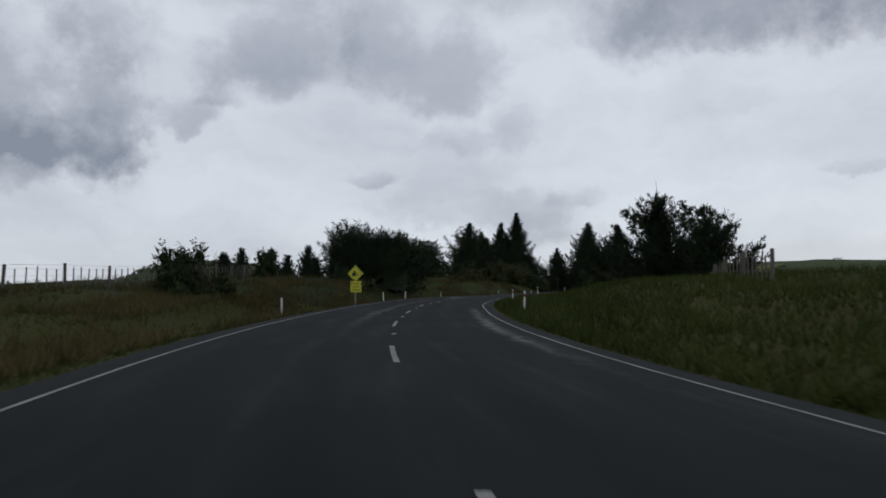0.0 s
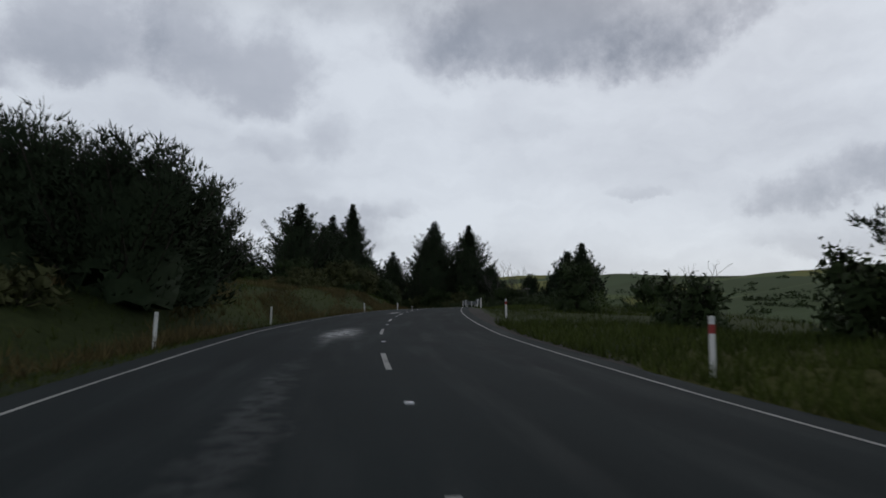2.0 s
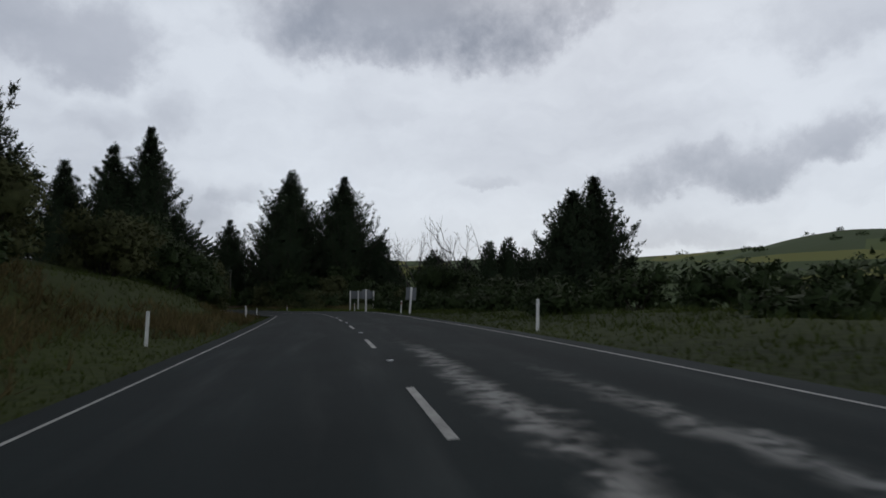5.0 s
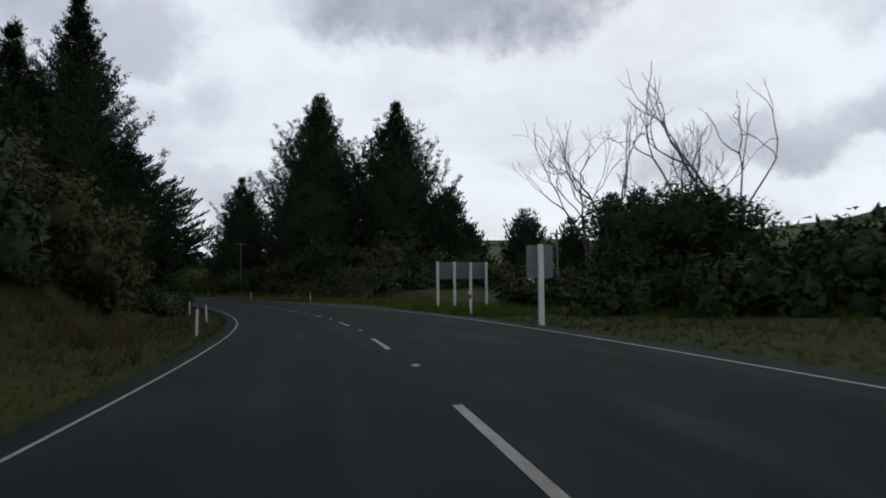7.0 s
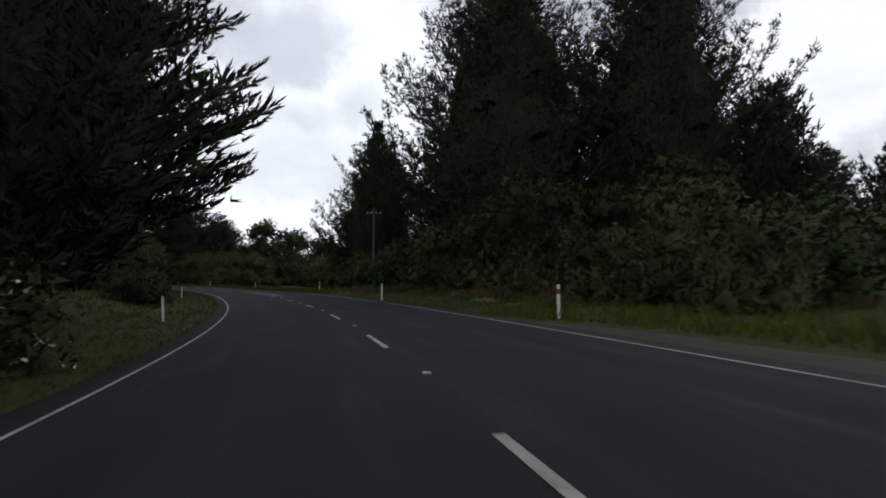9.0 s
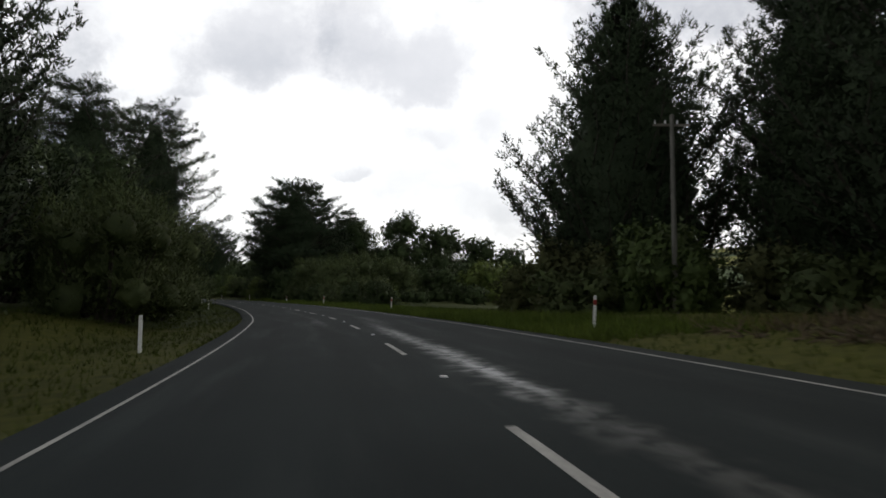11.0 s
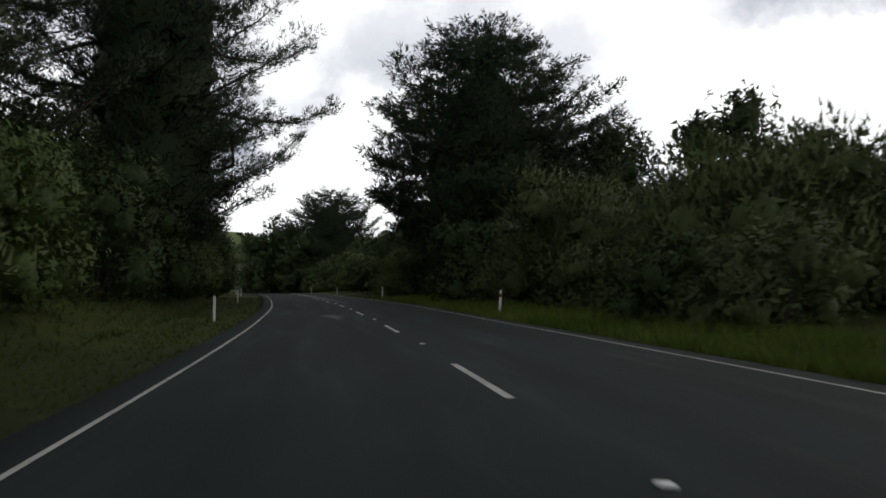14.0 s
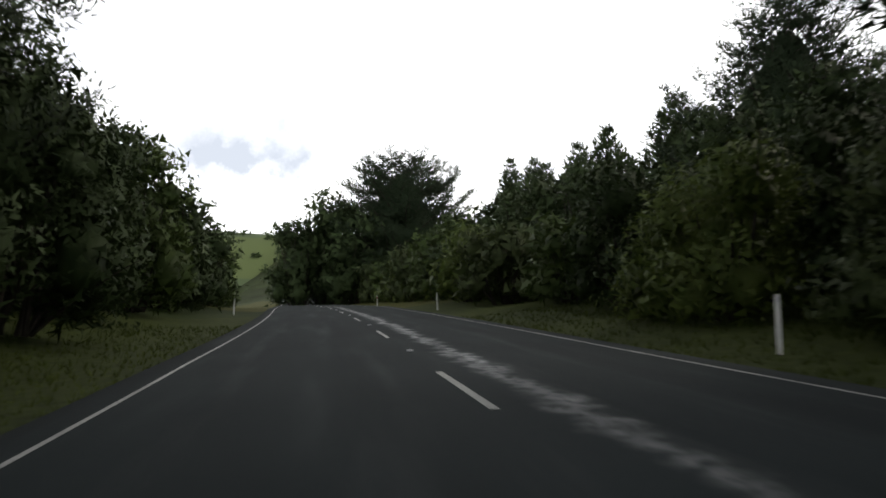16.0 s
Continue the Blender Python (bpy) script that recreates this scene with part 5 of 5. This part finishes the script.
for k, s in enumerate(range(396, 520, 7)):
    x, y = beside(s, 6.2 + 0.8 * math.sin(k * 1.7))
    h = np.interp(s, [396, 420, 450, 500], [3.8, 4.4, 5.2, 6.2]) + 0.8 * math.sin(k * 2.2)
    bush(x, y, 3.3, float(h), ("dark native bush along the verge", "fresh green native bush along the verge")[k % 2], 280 + k, leaf=0.12 if s < 430 else 0.2, mat=(M_LEAF_DARK, M_LEAF_MID, M_WILLOW, M_LEAF_LIGHT)[k % 4], group="bush along the right verge", n=7)
    x, y = beside(s + 3, 13.5)
    bush(x, y, 4.2, float(h) + 4.5, "tall dark native tree behind the verge", 300 + k, leaf=0.17 if s < 440 else 0.26, name="broadleaf_tree", category="tree", group="trees behind the right verge", n=7, dense=0.8)
for k, (s, v, r, h) in enumerate([(508, 6, 4.4, 11), (518, 6.5, 4.5, 13), (530, 7, 4.5, 12), (545, 7, 4.5, 10), (526, 14, 5, 15)]):
    x, y = beside(s, v)
    bush(x, y, r, h, "dense dark bush beyond the crest", 330 + k, leaf=0.3, group="bush along the right verge")


for k, (x, y, r, h) in enumerate([(-39.2, 485.0, 6.5, 19), (-41.5, 480.9, 5, 14), (-33.9, 482.3, 5.5, 16), (64.4, 418.0, 6.0, 9.2), (64.1, 407.9, 6.0, 8.1), (65.2, 403.0, 5.5, 8.4)]):
    bush(x, y, r, h, "dark broadleaf tree beyond the bush", 350 + k, leaf=0.3, name="broadleaf_tree", category="tree", group="far broadleaf trees", n=7)


for k, (x, y, r, h) in enumerate([(61.6, 366.5, 4.8, 11.9), (57.8, 388.7, 4.6, 6.0), (64.0, 397.2, 4.6, 6.8), (66.6, 393.4, 4.6, 7.0), (66.4, 385.3, 4.6, 6.9)]):
    bush(x, y, r, h, "dark broadleaf tree beside the paddock", 440 + k, leaf=0.26, name="broadleaf_tree", category="tree", group="far broadleaf trees", n=7)


def far_woods():
    """Clumps and hedgerows scattered over the far hills."""
    rng = np.random.default_rng(19)
    P, O = [], []
    for k in range(900):
        s, side = rng.uniform(-150, 690), 1 if rng.random() < 0.75 else -1
        d = rng.uniform(130, 900)
        if math.sin(s * 0.021 + d * 0.011) + 0.6 * math.sin(d * 0.03 - s * 0.008) < 0.1:
            continue
        n = int(rng.uniform(2, 7))
        ang = rng.uniform(-0.5, 0.5)
        for j in range(n):
            sj, dj = s + 9 * j * math.cos(ang), d + 9 * j * math.sin(ang)
            p = land(np.array([min(sj, 695.0)]), np.array([side * dj]))[0]
            r = rng.uniform(2.5, 6)
            dirs = rng.normal(0, 1, (46, 3))
            dirs /= np.linalg.norm(dirs, axis=1)[:, None]
            dirs[:, 2] = np.abs(dirs[:, 2])
            P.append(p + dirs * [r, r, r * 1.2] * rng.uniform(0.6, 1.05, (46, 1)))
            O.append(dirs)
    for k in range(150):
        x, y = 780 + rng.normal(0, 190), 520 + rng.normal(0, 260)
        r = rng.uniform(3, 7.5)
        dirs = rng.normal(0, 1, (40, 3))
        dirs /= np.linalg.norm(dirs, axis=1)[:, None]
        dirs[:, 2] = np.abs(dirs[:, 2])
        P.append(np.array([x, y, ground_z(x, y)]) + dirs * [r * 1.5, r, r * 0.9] * rng.uniform(0.6, 1.05, (40, 1)))
        O.append(dirs)
    for k in range(170):
        x, y = -308 + rng.normal(0, 95), 880 + rng.normal(0, 120)
        r = rng.uniform(3, 7)
        dirs = rng.normal(0, 1, (46, 3))
        dirs /= np.linalg.norm(dirs, axis=1)[:, None]
        dirs[:, 2] = np.abs(dirs[:, 2])
        P.append(np.array([x, y, ground_z(x, y)]) + dirs * [r, r, r] * rng.uniform(0.6, 1.05, (46, 1)))
        O.append(dirs)
    P, O = np.concatenate(P), np.concatenate(O)
    V, F = leaves(P, O, rng, 2.2)
    tagged(new("far_woods", mesh_of("far_woods", V, F, M_LEAF_DARK)), "dark clumps of bush on distant hill pasture", "woods", kind="stuff")


far_woods()

# ---- roadside things ----
M_RED = material("red_band", (0.30, 0.03, 0.025), 0.5, 0.15, 10, 1, 0.1)
M_REFLECT = material("reflector", (0.65, 0.66, 0.68), 0.25, 0.1, 20, 2, 0.0)
M_YELLOW = material("sign_yellow", (0.62, 0.60, 0.03), 0.45, 0.08, 12, 1.0, 0.05)
M_BLACK = material("sign_black", (0.012, 0.012, 0.012), 0.5, 0.2, 12, 1.0, 0.05)
M_GREYBACK = material("bare_aluminium", (0.16, 0.17, 0.18), 0.55, 0.2, 10, 1.0, 0.1, metal=0.4)
M_TIMBER = material("grey_timber", (0.14, 0.125, 0.105), 0.9, 0.35, 12, 2.0, 0.6)
M_PALE = material("pale_timber", (0.34, 0.33, 0.30), 0.85, 0.3, 12, 2.0, 0.5)
M_WIRE = material("fence_wire", (0.18, 0.18, 0.18), 0.5, 0.2, 20, 2, 0.0, metal=0.7)
M_CLAY = material("clay", (0.20, 0.13, 0.075), 0.95, 0.35, 3, 0.5, 0.9, second=(0.13, 0.10, 0.065))
M_DRYBLADE = material("dry_blades", (0.075, 0.062, 0.026), 0.9, 0.35, 0.8, 0.2, 0.0, per_piece=0.45, spec=0.1, second=(0.12, 0.095, 0.045), through=0.15)
M_LUSH = material("lush_blades", (0.055, 0.092, 0.016), 0.8, 0.35, 0.8, 0.15, 0.0, per_piece=0.4, spec=0.1, second=(0.085, 0.115, 0.022), through=0.2)
M_DEADFROND = material("dead_fronds", (0.10, 0.075, 0.045), 0.9, 0.3, 4, 1, 0.0, per_piece=0.4)


def post_at(s, v):
    p = on_land(s, v)
    h = float(np.interp(s, ROAD[:, 0], ROAD[:, 4]))
    return (p.x, p.y, p.z), math.degrees(h)


def marker_post(red):
    root = new("marker_post")
    bm = bmesh.new()
    box(bm, (0.10, 0.035, 1.12), (0, 0, 0.46), bevel=0.008)
    part("post", bm, M_WHITE, root)
    if red:
        bm = bmesh.new()
        box(bm, (0.105, 0.04, 0.16), (0, 0, 0.80), bevel=0.003)
        part("band", bm, M_RED, root, "dark red band")
    bm = bmesh.new()
    box(bm, (0.055, 0.046, 0.10), (0, 0, 0.93), bevel=0.004)
    part("reflector", bm, M_REFLECT, root, "small pale reflector")
    return root


def make_markers():
    plain, banded = marker_post(False), marker_post(True)
    rng = random.Random(4)
    used = {False: False, True: False}
    rows = [(34.1, -2.6, 0), (61.1, -2.4, 0), (69.6, -2.4, 0), (87, -2.8, 0), (117.4, -2.2, 0), (146, -2.3, 0), (177.3, -2.0, 0), (202.8, -1.4, 0), (215.8, -1.4, 0), (233.6, -2.1, 0), (255, -2.4, 0), (295.2, -2.4, 0), (353.6, -2.4, 0), (378.9, -2.0, 0),
            (410.8, -2.6, 0), (445, -2.4, 0), (35.1, 1.9, 1), (61.0, 1.6, 1), (86.2, 2.1, 1), (116.3, 1.6, 0), (146, 1.8, 0), (178.1, 2.0, 1), (201.8, 1.6, 1), (244.4, 2.5, 1), (266.9, 1.6, 0), (294.8, 3.1, 1), (324.4, 2.5, 1), (352.9, 2.3, 1),
            (378.5, 2.25, 1), (410.6, 2.2, 0), (440, 2.0, 0), (468, 2.0, 1), (500, 2.0, 0), (600, 2.2, 0)]
    for s, v, red in rows:
        place, turn = post_at(s, v)
        src = banded if red else plain
        m = pose(*place, rng.uniform(-2, 2), rng.uniform(-3.5, 3.5), turn + rng.uniform(-8, 8))
        if used[bool(red)]:
            copy_thing(src, m)
        else:
            src.matrix_basis, used[bool(red)] = m, True
            tagged(src, "white roadside marker post with a dark red band" if red else "white roadside marker post with a small reflector", "marker post", "roadside marker posts")


make_markers()


def words(text, size, mat, parent, at, turn):
    curve = bpy.data.curves.new("lettering", "FONT")
    curve.body, curve.size, curve.align_x, curve.align_y, curve.extrude = text, size, "CENTER", "CENTER", 0.002
    curve.space_character = 1.12
    tmp = bpy.data.objects.new("tmp", curve)
    me = bpy.data.meshes.new_from_object(tmp)
    bpy.data.objects.remove(tmp)
    me.materials.append(mat)
    ob = part_of("lettering", me, parent, "black capital letters")
    ob.matrix_basis = Matrix.Translation(at) @ turn
    return ob


def school_sign():
    x, y, zc = -6.85, 54.1, 3.46
    z0 = ground_z(x, y)
    root = thing("warning_sign", (x, y, z0 - 0.1), "yellow diamond warning sign above a yellow plate on a grey post", "road sign", turn=-7)
    up = zc - z0 + 0.1
    bm = bmesh.new()
    box(bm, (0.085, 0.06, up + 0.3), (0, 0.06, (up + 0.3) / 2), bevel=0.01)
    part("post", bm, M_PALE, root, "pale weathered timber post")
    facing = pose(0, 0, 0, 90, 0, 0)
    bm = bmesh.new()
    box(bm, (0.93, 0.012, 0.93), (0, 0, up), pose(0, 0, 0, 0, 45, 0), bevel=0.004)
    d = part("diamond_plate", bm, M_YELLOW, root, "yellow diamond plate with black border")
    for k in range(4):
        bm = bmesh.new()
        box(bm, (0.86, 0.006, 0.022), (0, 0, 0), None)
        ob = part("border_strip", bm, M_BLACK, d)
        ob.matrix_basis = Matrix.Translation((0, -0.009, up)) @ pose(0, 0, 0, 0, 45 + 90 * k, 0) @ Matrix.Translation((0, 0, 0.42))
    # plain dark shapes of a bus with an arrow bend
    bm = bmesh.new()
    box(bm, (0.34, 0.006, 0.24), (-0.11, -0.010, up - 0.05), pose(0, 0, 0, 0, -6, 0), bevel=0.0)
    box(bm, (0.26, 0.006, 0.10), (-0.06, -0.010, up + 0.13), pose(0, 0, 0, 0, 38, 0))
    for q in (-0.22, 0.0):
        rod(bm, (q, -0.013, up - 0.19), (q, -0.007, up - 0.19), 0.05, sides=14)
    part("bus_symbol", bm, M_BLACK, d, "plain black bus shape")
    bm = bmesh.new()
    box(bm, (0.06, 0.006, 0.24), (0.21, -0.010, up - 0.06), pose(0, 0, 0, 0, 18, 0))
    part("bar_symbol", bm, M_BLACK, d, "plain black bar")
    bm = bmesh.new()
    box(bm, (0.88, 0.012, 0.86), (0.05, 0, up - 1.04), bevel=0.01)
    plate = part("text_plate", bm, M_YELLOW, root, "yellow plate with three lines of black lettering")
    for k, w in enumerate(("SCHOOL", "BUS", "TURNS")):
        words(w, 0.215, M_BLACK, plate, (0.05, -0.009, up - 0.79 - 0.25 * k), facing)


school_sign()


def board_sign(name, x, y, top, base_z, posts, width, board_h, label, turn, post_r=0.065):
    z0 = ground_z(x, y) if base_z is None else base_z
    h = top - z0 + 0.2
    root = thing(name, (x, y, z0 - 0.2), label, "road sign", turn=turn)
    for k in range(posts):
        px = 0 if posts == 1 else width * k / (posts - 1)
        bm = bmesh.new()
        box(bm, (post_r * 2, post_r * 2, h), (px, 0, h / 2), bevel=0.012)
        part("post", bm, M_WHITE, root, "white painted timber post")
    cx = 0 if posts == 1 else width / 2
    w = 0.78 if posts == 1 else width + 0.1
    bm = bmesh.new()
    box(bm, (w, 0.02, board_h), (cx, 0.09, h - board_h / 2 - 0.02), bevel=0.006)
    part("panel", bm, M_GREYBACK, root, "dull grey back of the panel")
    for k in range(2):
        bm = bmesh.new()
        box(bm, (w * 0.96, 0.03, 0.05), (cx, 0.068, h - board_h * (0.25 + 0.5 * k)))
        part("rail", bm, M_GREYBACK, root)
    return root


board_sign("chevron_board", 47.35, 206.2, 5.5, None, 4, 3.6, 0.98, "back of a long grey road board on four white posts", 12)
board_sign("sign_board", 42.1, 187.3, 5.35, None, 1, 0.8, 0.95, "back of a grey square sign on one thick white post", -18, 0.075)
board_sign("sign_board", 38.7, 169.7, 5.2, None, 1, 0.8, 0.95, "back of a grey square sign on one leaning white post", -22, 0.075).rotation_euler[1] = radians(4)


def utility_pole(x, y, top, arms=True):
    z0 = ground_z(x, y)
    h = top - z0 + 0.3
    root = thing("utility_pole", (x, y, z0 - 0.3), "weathered grey power pole among the trees", "utility pole")
    bm = bmesh.new()
    rod(bm, (0, 0, 0), (0, 0, h), 0.15, 0.10, 10)
    part("pole", bm, M_DEADWOOD, root)
    bm = bmesh.new()
    box(bm, (1.8, 0.1, 0.12), (0, 0.1, h - 0.5), bevel=0.01)
    arm = part("crossarm", bm, M_TIMBER, root)
    for q in (-0.8, -0.3, 0.3, 0.8):
        bm = bmesh.new()
        rod(bm, (q, 0.1, h - 0.44), (q, 0.1, h - 0.26), 0.045, 0.03, 8)
        part("insulator", bm, M_REFLECT, arm)


utility_pole(50.5, 302.3, 12.4)
utility_pole(77.2, 238.3, 10.4)


def paddock_fence(name, line, gap, label, tall=1.15, seed=1):
    """Posts, thin battens between them and wires along a line of places."""
    rng = random.Random(seed)
    pts = [Vector((x, y, 0)) for x, y in line]
    root = thing(name, (0, 0, 0), label, "fence")
    run = []
    for a, b in zip(pts[:-1], pts[1:]):
        n = max(1, round((b - a).length / gap))
        run += [a.lerp(b, k / n) for k in range(n)]
    run.append(pts[-1])
    tops = []
    for k, p in enumerate(run):
        z = ground_z(p.x, p.y)
        big = k % 6 == 0
        h = tall * (rng.uniform(1.05, 1.25) if big else rng.uniform(0.88, 1.02))
        lean = (rng.uniform(-0.05, 0.05), rng.uniform(-0.05, 0.05))
        bm = bmesh.new()
        r = 0.1 if big else 0.042
        rod(bm, (p.x, p.y, z - 0.2), (p.x + lean[0], p.y + lean[1], z + h), r, r * 0.92, 8 if big else 5)
        part("post" if big else "batten", bm, M_TIMBER, root)
        tops.append((p.x, p.y, z))
    for w in (0.3, 0.6, 0.9, 1.08):
        V, F = tubes([(np.array(tops) + [0, 0, w * tall], np.full(len(tops), 0.006))], 4)
        part_of("wire", mesh_of("wire", V, F, M_WIRE), root)


paddock_fence("fence", [(-24, 14), (-22.4, 40), (-22.2, 72), (-24, 100)], 0.9, "weathered batten and wire paddock fence on the bank", 1.3, seed=3)
paddock_fence("fence", [(14.6, 30.5), (17.2, 42), (20.2, 52), (17.0, 64)], 1.0, "weathered post and wire fence beside the cypress", 1.15, seed=6)


def cats_eyes():
    bm = bmesh.new()
    box(bm, (0.11, 0.10, 0.022), (0, 0, 0.011), bevel=0.009)
    me = bpy.data.meshes.new("road_stud")
    bm.to_mesh(me)
    bm.free()
    me.materials.append(M_REFLECT)
    for k in range(0, 47):
        p = on_road(np.array(dash_start(k) + 6.6), np.array(0.06), 0.021)
        ob = new("road_stud", me)
        ob.location = p.tolist()
        tagged(ob, "small white raised road stud on the centre line", "road stud", group="centre line studs")


cats_eyes()


def parked_car(place, turn, colour, label):
    root = thing("car", place, label, "car", turn=turn)
    paint = material("car_paint", colour, 0.3, 0.08, 4, 1, 0.0)
    glass = material("dark_car_glass", (0.02, 0.022, 0.025), 0.08, 0.1, 4, 1, 0.0)
    rubber = material("tyre_rubber", (0.02, 0.02, 0.02), 0.8, 0.2, 20, 2, 0.2)
    lamp = material("tail_lamp", (0.35, 0.02, 0.02), 0.3, 0.1, 4, 1, 0.0)
    bm = bmesh.new()
    box(bm, (1.74, 4.1, 0.62), (0, 0, 0.62), bevel=0.16)
    body = part("body", bm, paint, root)
    bm = bmesh.new()
    got = bmesh.ops.create_cube(bm, size=1.0, matrix=Matrix.Translation((0, -0.25, 1.16)) @ Matrix.Diagonal((1.56, 2.5, 0.52, 1)))
    for q in got["verts"]:
        if q.co.z > 1.2:
            q.co.x *= 0.8
            q.co.y = -0.25 + (q.co.y + 0.25) * 0.66
    bmesh.ops.bevel(bm, geom=bm.edges[:], offset=0.06, segments=2, affect="EDGES")
    part("cabin", bm, paint, root)
    for y, tilt in ((-1.40, 32), (0.93, -32)):
        bm = bmesh.new()
        box(bm, (1.28, 0.02, 0.42), (0, y, 1.15), pose(0, 0, 0, -tilt, 0, 0), bevel=0.008)
        part("window", bm, glass, root)
    for q in (-0.74, 0.74):
        for y in (-1.28, 1.28):
            bm = bmesh.new()
            rod(bm, (q - 0.1, y, 0.31), (q + 0.1, y, 0.31), 0.31, sides=18)
            wheel = part("wheel", bm, rubber, root)
            bm = bmesh.new()
            rod(bm, (q - 0.108, y, 0.31), (q + 0.108, y, 0.31), 0.19, sides=14)
            part("rim", bm, M_REFLECT, wheel)
        bm = bmesh.new()
        box(bm, (0.24, 0.05, 0.16), (q * 0.9, -2.04, 0.74), bevel=0.012)
        part("tail_lamp", bm, lamp, root)


parked_car(on_road(np.array(556.0), np.array(-1.9), 0.02).tolist(), math.degrees(float(np.interp(556, ROAD[:, 0], ROAD[:, 4]))), (0.78, 0.78, 0.78), "white hatchback car on the far road")
parked_car((71.1, 235.8, ground_z(71.1, 235.8)), 125, (0.16, 0.05, 0.04), "old dull red car parked under cypresses")


# ---- grass, litter and weeds ----
def grass_field():
    rng = np.random.default_rng(77)
    sets = []
    for n, v0, v1, ln, s0, s1 in ((52000, 0.5, 5.0, 0.17, -6, 430), (26000, 4.0, 12.0, 0.34, -6, 430), (7000, 10.0, 26.0, 0.5, 0, 160)):
        s = rng.uniform(s0, s1, n)
        v = (v0 + (v1 - v0) * rng.random(n) ** 1.15) * rng.choice([-1, 1], n)
        # keep the worn shoulders and the gravel lay-by bare
        bare = ((v > 0) & (v < shoulder_right(s) + 0.1)) | ((v < 0) & (-v < 0.55))
        s, v = s[~bare], v[~bare]
        p = land(s, v)
        way = np.tile([[0, 0, 1.0]], (len(p), 1)) + rng.normal(0, 0.2, (len(p), 3)) * [1, 1, 0]
        sets.append(blades(p - [0, 0, 0.03], way, rng, 4, ln, 0.018 + 0.03 * ln, 0.42))
    V, F = join(*sets)
    tagged(new("grass", mesh_of("grass", V, F, M_BLADE)), "rough tufted roadside grass, green with dry blades", "grass", kind="stuff")


grass_field()


def clay_bank():
    """Bare clay scars on the cut bank: low rounded sheets with ragged edges."""
    rng = np.random.default_rng(31)
    for s, v, a, b in ((246, 4.9, 2.8, 1.0), (251.5, 5.2, 2.4, 1.2), (257, 4.8, 2.8, 1.0), (263, 5.2, 2.0, 1.1), (241, 5.6, 2.2, 1.0), (284, 5.2, 2.2, 1.0)):
        th = np.linspace(0, 2 * np.pi, 28)
        edge = 1 + 0.28 * np.sin(3 * th + rng.uniform(0, 6)) + 0.16 * np.sin(7 * th + rng.uniform(0, 6))
        edge[-1] = edge[0]
        rows = []
        for k in range(6):
            q = k / 5
            p = land(s + a * q * edge * np.cos(th), v + b * q * edge * np.sin(th))
            p[:, 2] += 0.10 * (1 - q ** 2) - 0.03 * q + rng.normal(0, 0.012, len(th))
            p[-1] = p[0]
            rows.append(p)
        tagged(new("clay_scar", grid_mesh("clay_scar", np.stack(rows), M_CLAY)), "bare brown clay scar on the grassy cut bank", "bare earth", kind="structure")


clay_bank()


def dry_grass():
    rng = np.random.default_rng(78)
    s = np.r_[rng.uniform(0, 155, 24000), rng.uniform(228, 292, 5000), rng.uniform(140, 220, 3000)]
    v = np.r_[-rng.uniform(2.0, 17, 24000), rng.uniform(4.2, 11, 5000), -rng.uniform(1.4, 6, 3000)]
    keep = np.sin(s * 0.31 + v * 0.9) + np.sin(v * 0.7 - s * 0.13) + rng.normal(0, 0.5, len(s)) > 0.1
    p = land(s[keep], v[keep])
    way = np.tile([[0, 0, 1.0]], (len(p), 1)) + rng.normal(0, 0.25, (len(p), 3)) * [1, 1, 0]
    V, F = blades(p - [0, 0, 0.03], way, rng, 5, 0.55, 0.04, 0.4)
    tagged(new("dry_grass", mesh_of("dry_grass", V, F, M_DRYBLADE)), "patches of dry brown grass on the banks", "grass", kind="stuff")


dry_grass()


def long_grass(s, v, seed, mat, label):
    rng = np.random.default_rng(seed)
    p = land(s, v)
    way = np.tile([[0, 0, 1.0]], (len(p), 1)) + rng.normal(0, 0.25, (len(p), 3)) * [1, 1, 0]
    V, F = blades(p - [0, 0, 0.03], way, rng, 4, 0.42, 0.034, 0.4)
    tagged(new("long_grass", mesh_of("long_grass", V, F, mat)), label, "grass", kind="stuff")


def long_grasses():
    rng = np.random.default_rng(79)
    long_grass(rng.uniform(290, 405, 16000), 0.5 + 5.5 * rng.random(16000) ** 1.5, 80, M_LUSH, "lush bright green long grass on the verge")
    long_grass(rng.uniform(2, 80, 12000), 0.9 + 16 * rng.random(12000) ** 1.5, 81, M_BLADE, "dull green rank grass on the bank below the fence")
    s = rng.uniform(200, 250, 3000)
    long_grass(s, shoulder_right(s) + rng.uniform(0.2, 4, 3000), 82, M_LUSH, "green long grass beside the lay-by")


long_grasses()


def dead_fronds():
    rng = np.random.default_rng(8)
    s, v = rng.normal(284, 2.4, 420), rng.uniform(3.2, 7.5, 420)
    p = land(s, v)
    way = np.stack([-0.5 + rng.normal(0, 0.5, 420), rng.normal(0, 0.5, 420), rng.uniform(-0.2, 0.7, 420)], 1)
    V, F = blades(p + [0, 0, 0.08], way, rng, 5, 0.5, 0.05, 0.5)
    tagged(new("dead_fronds", mesh_of("dead_fronds", V, F, M_DEADFROND)), "heap of dry brown fronds on a clay bank", "litter", kind="stuff")


dead_fronds()
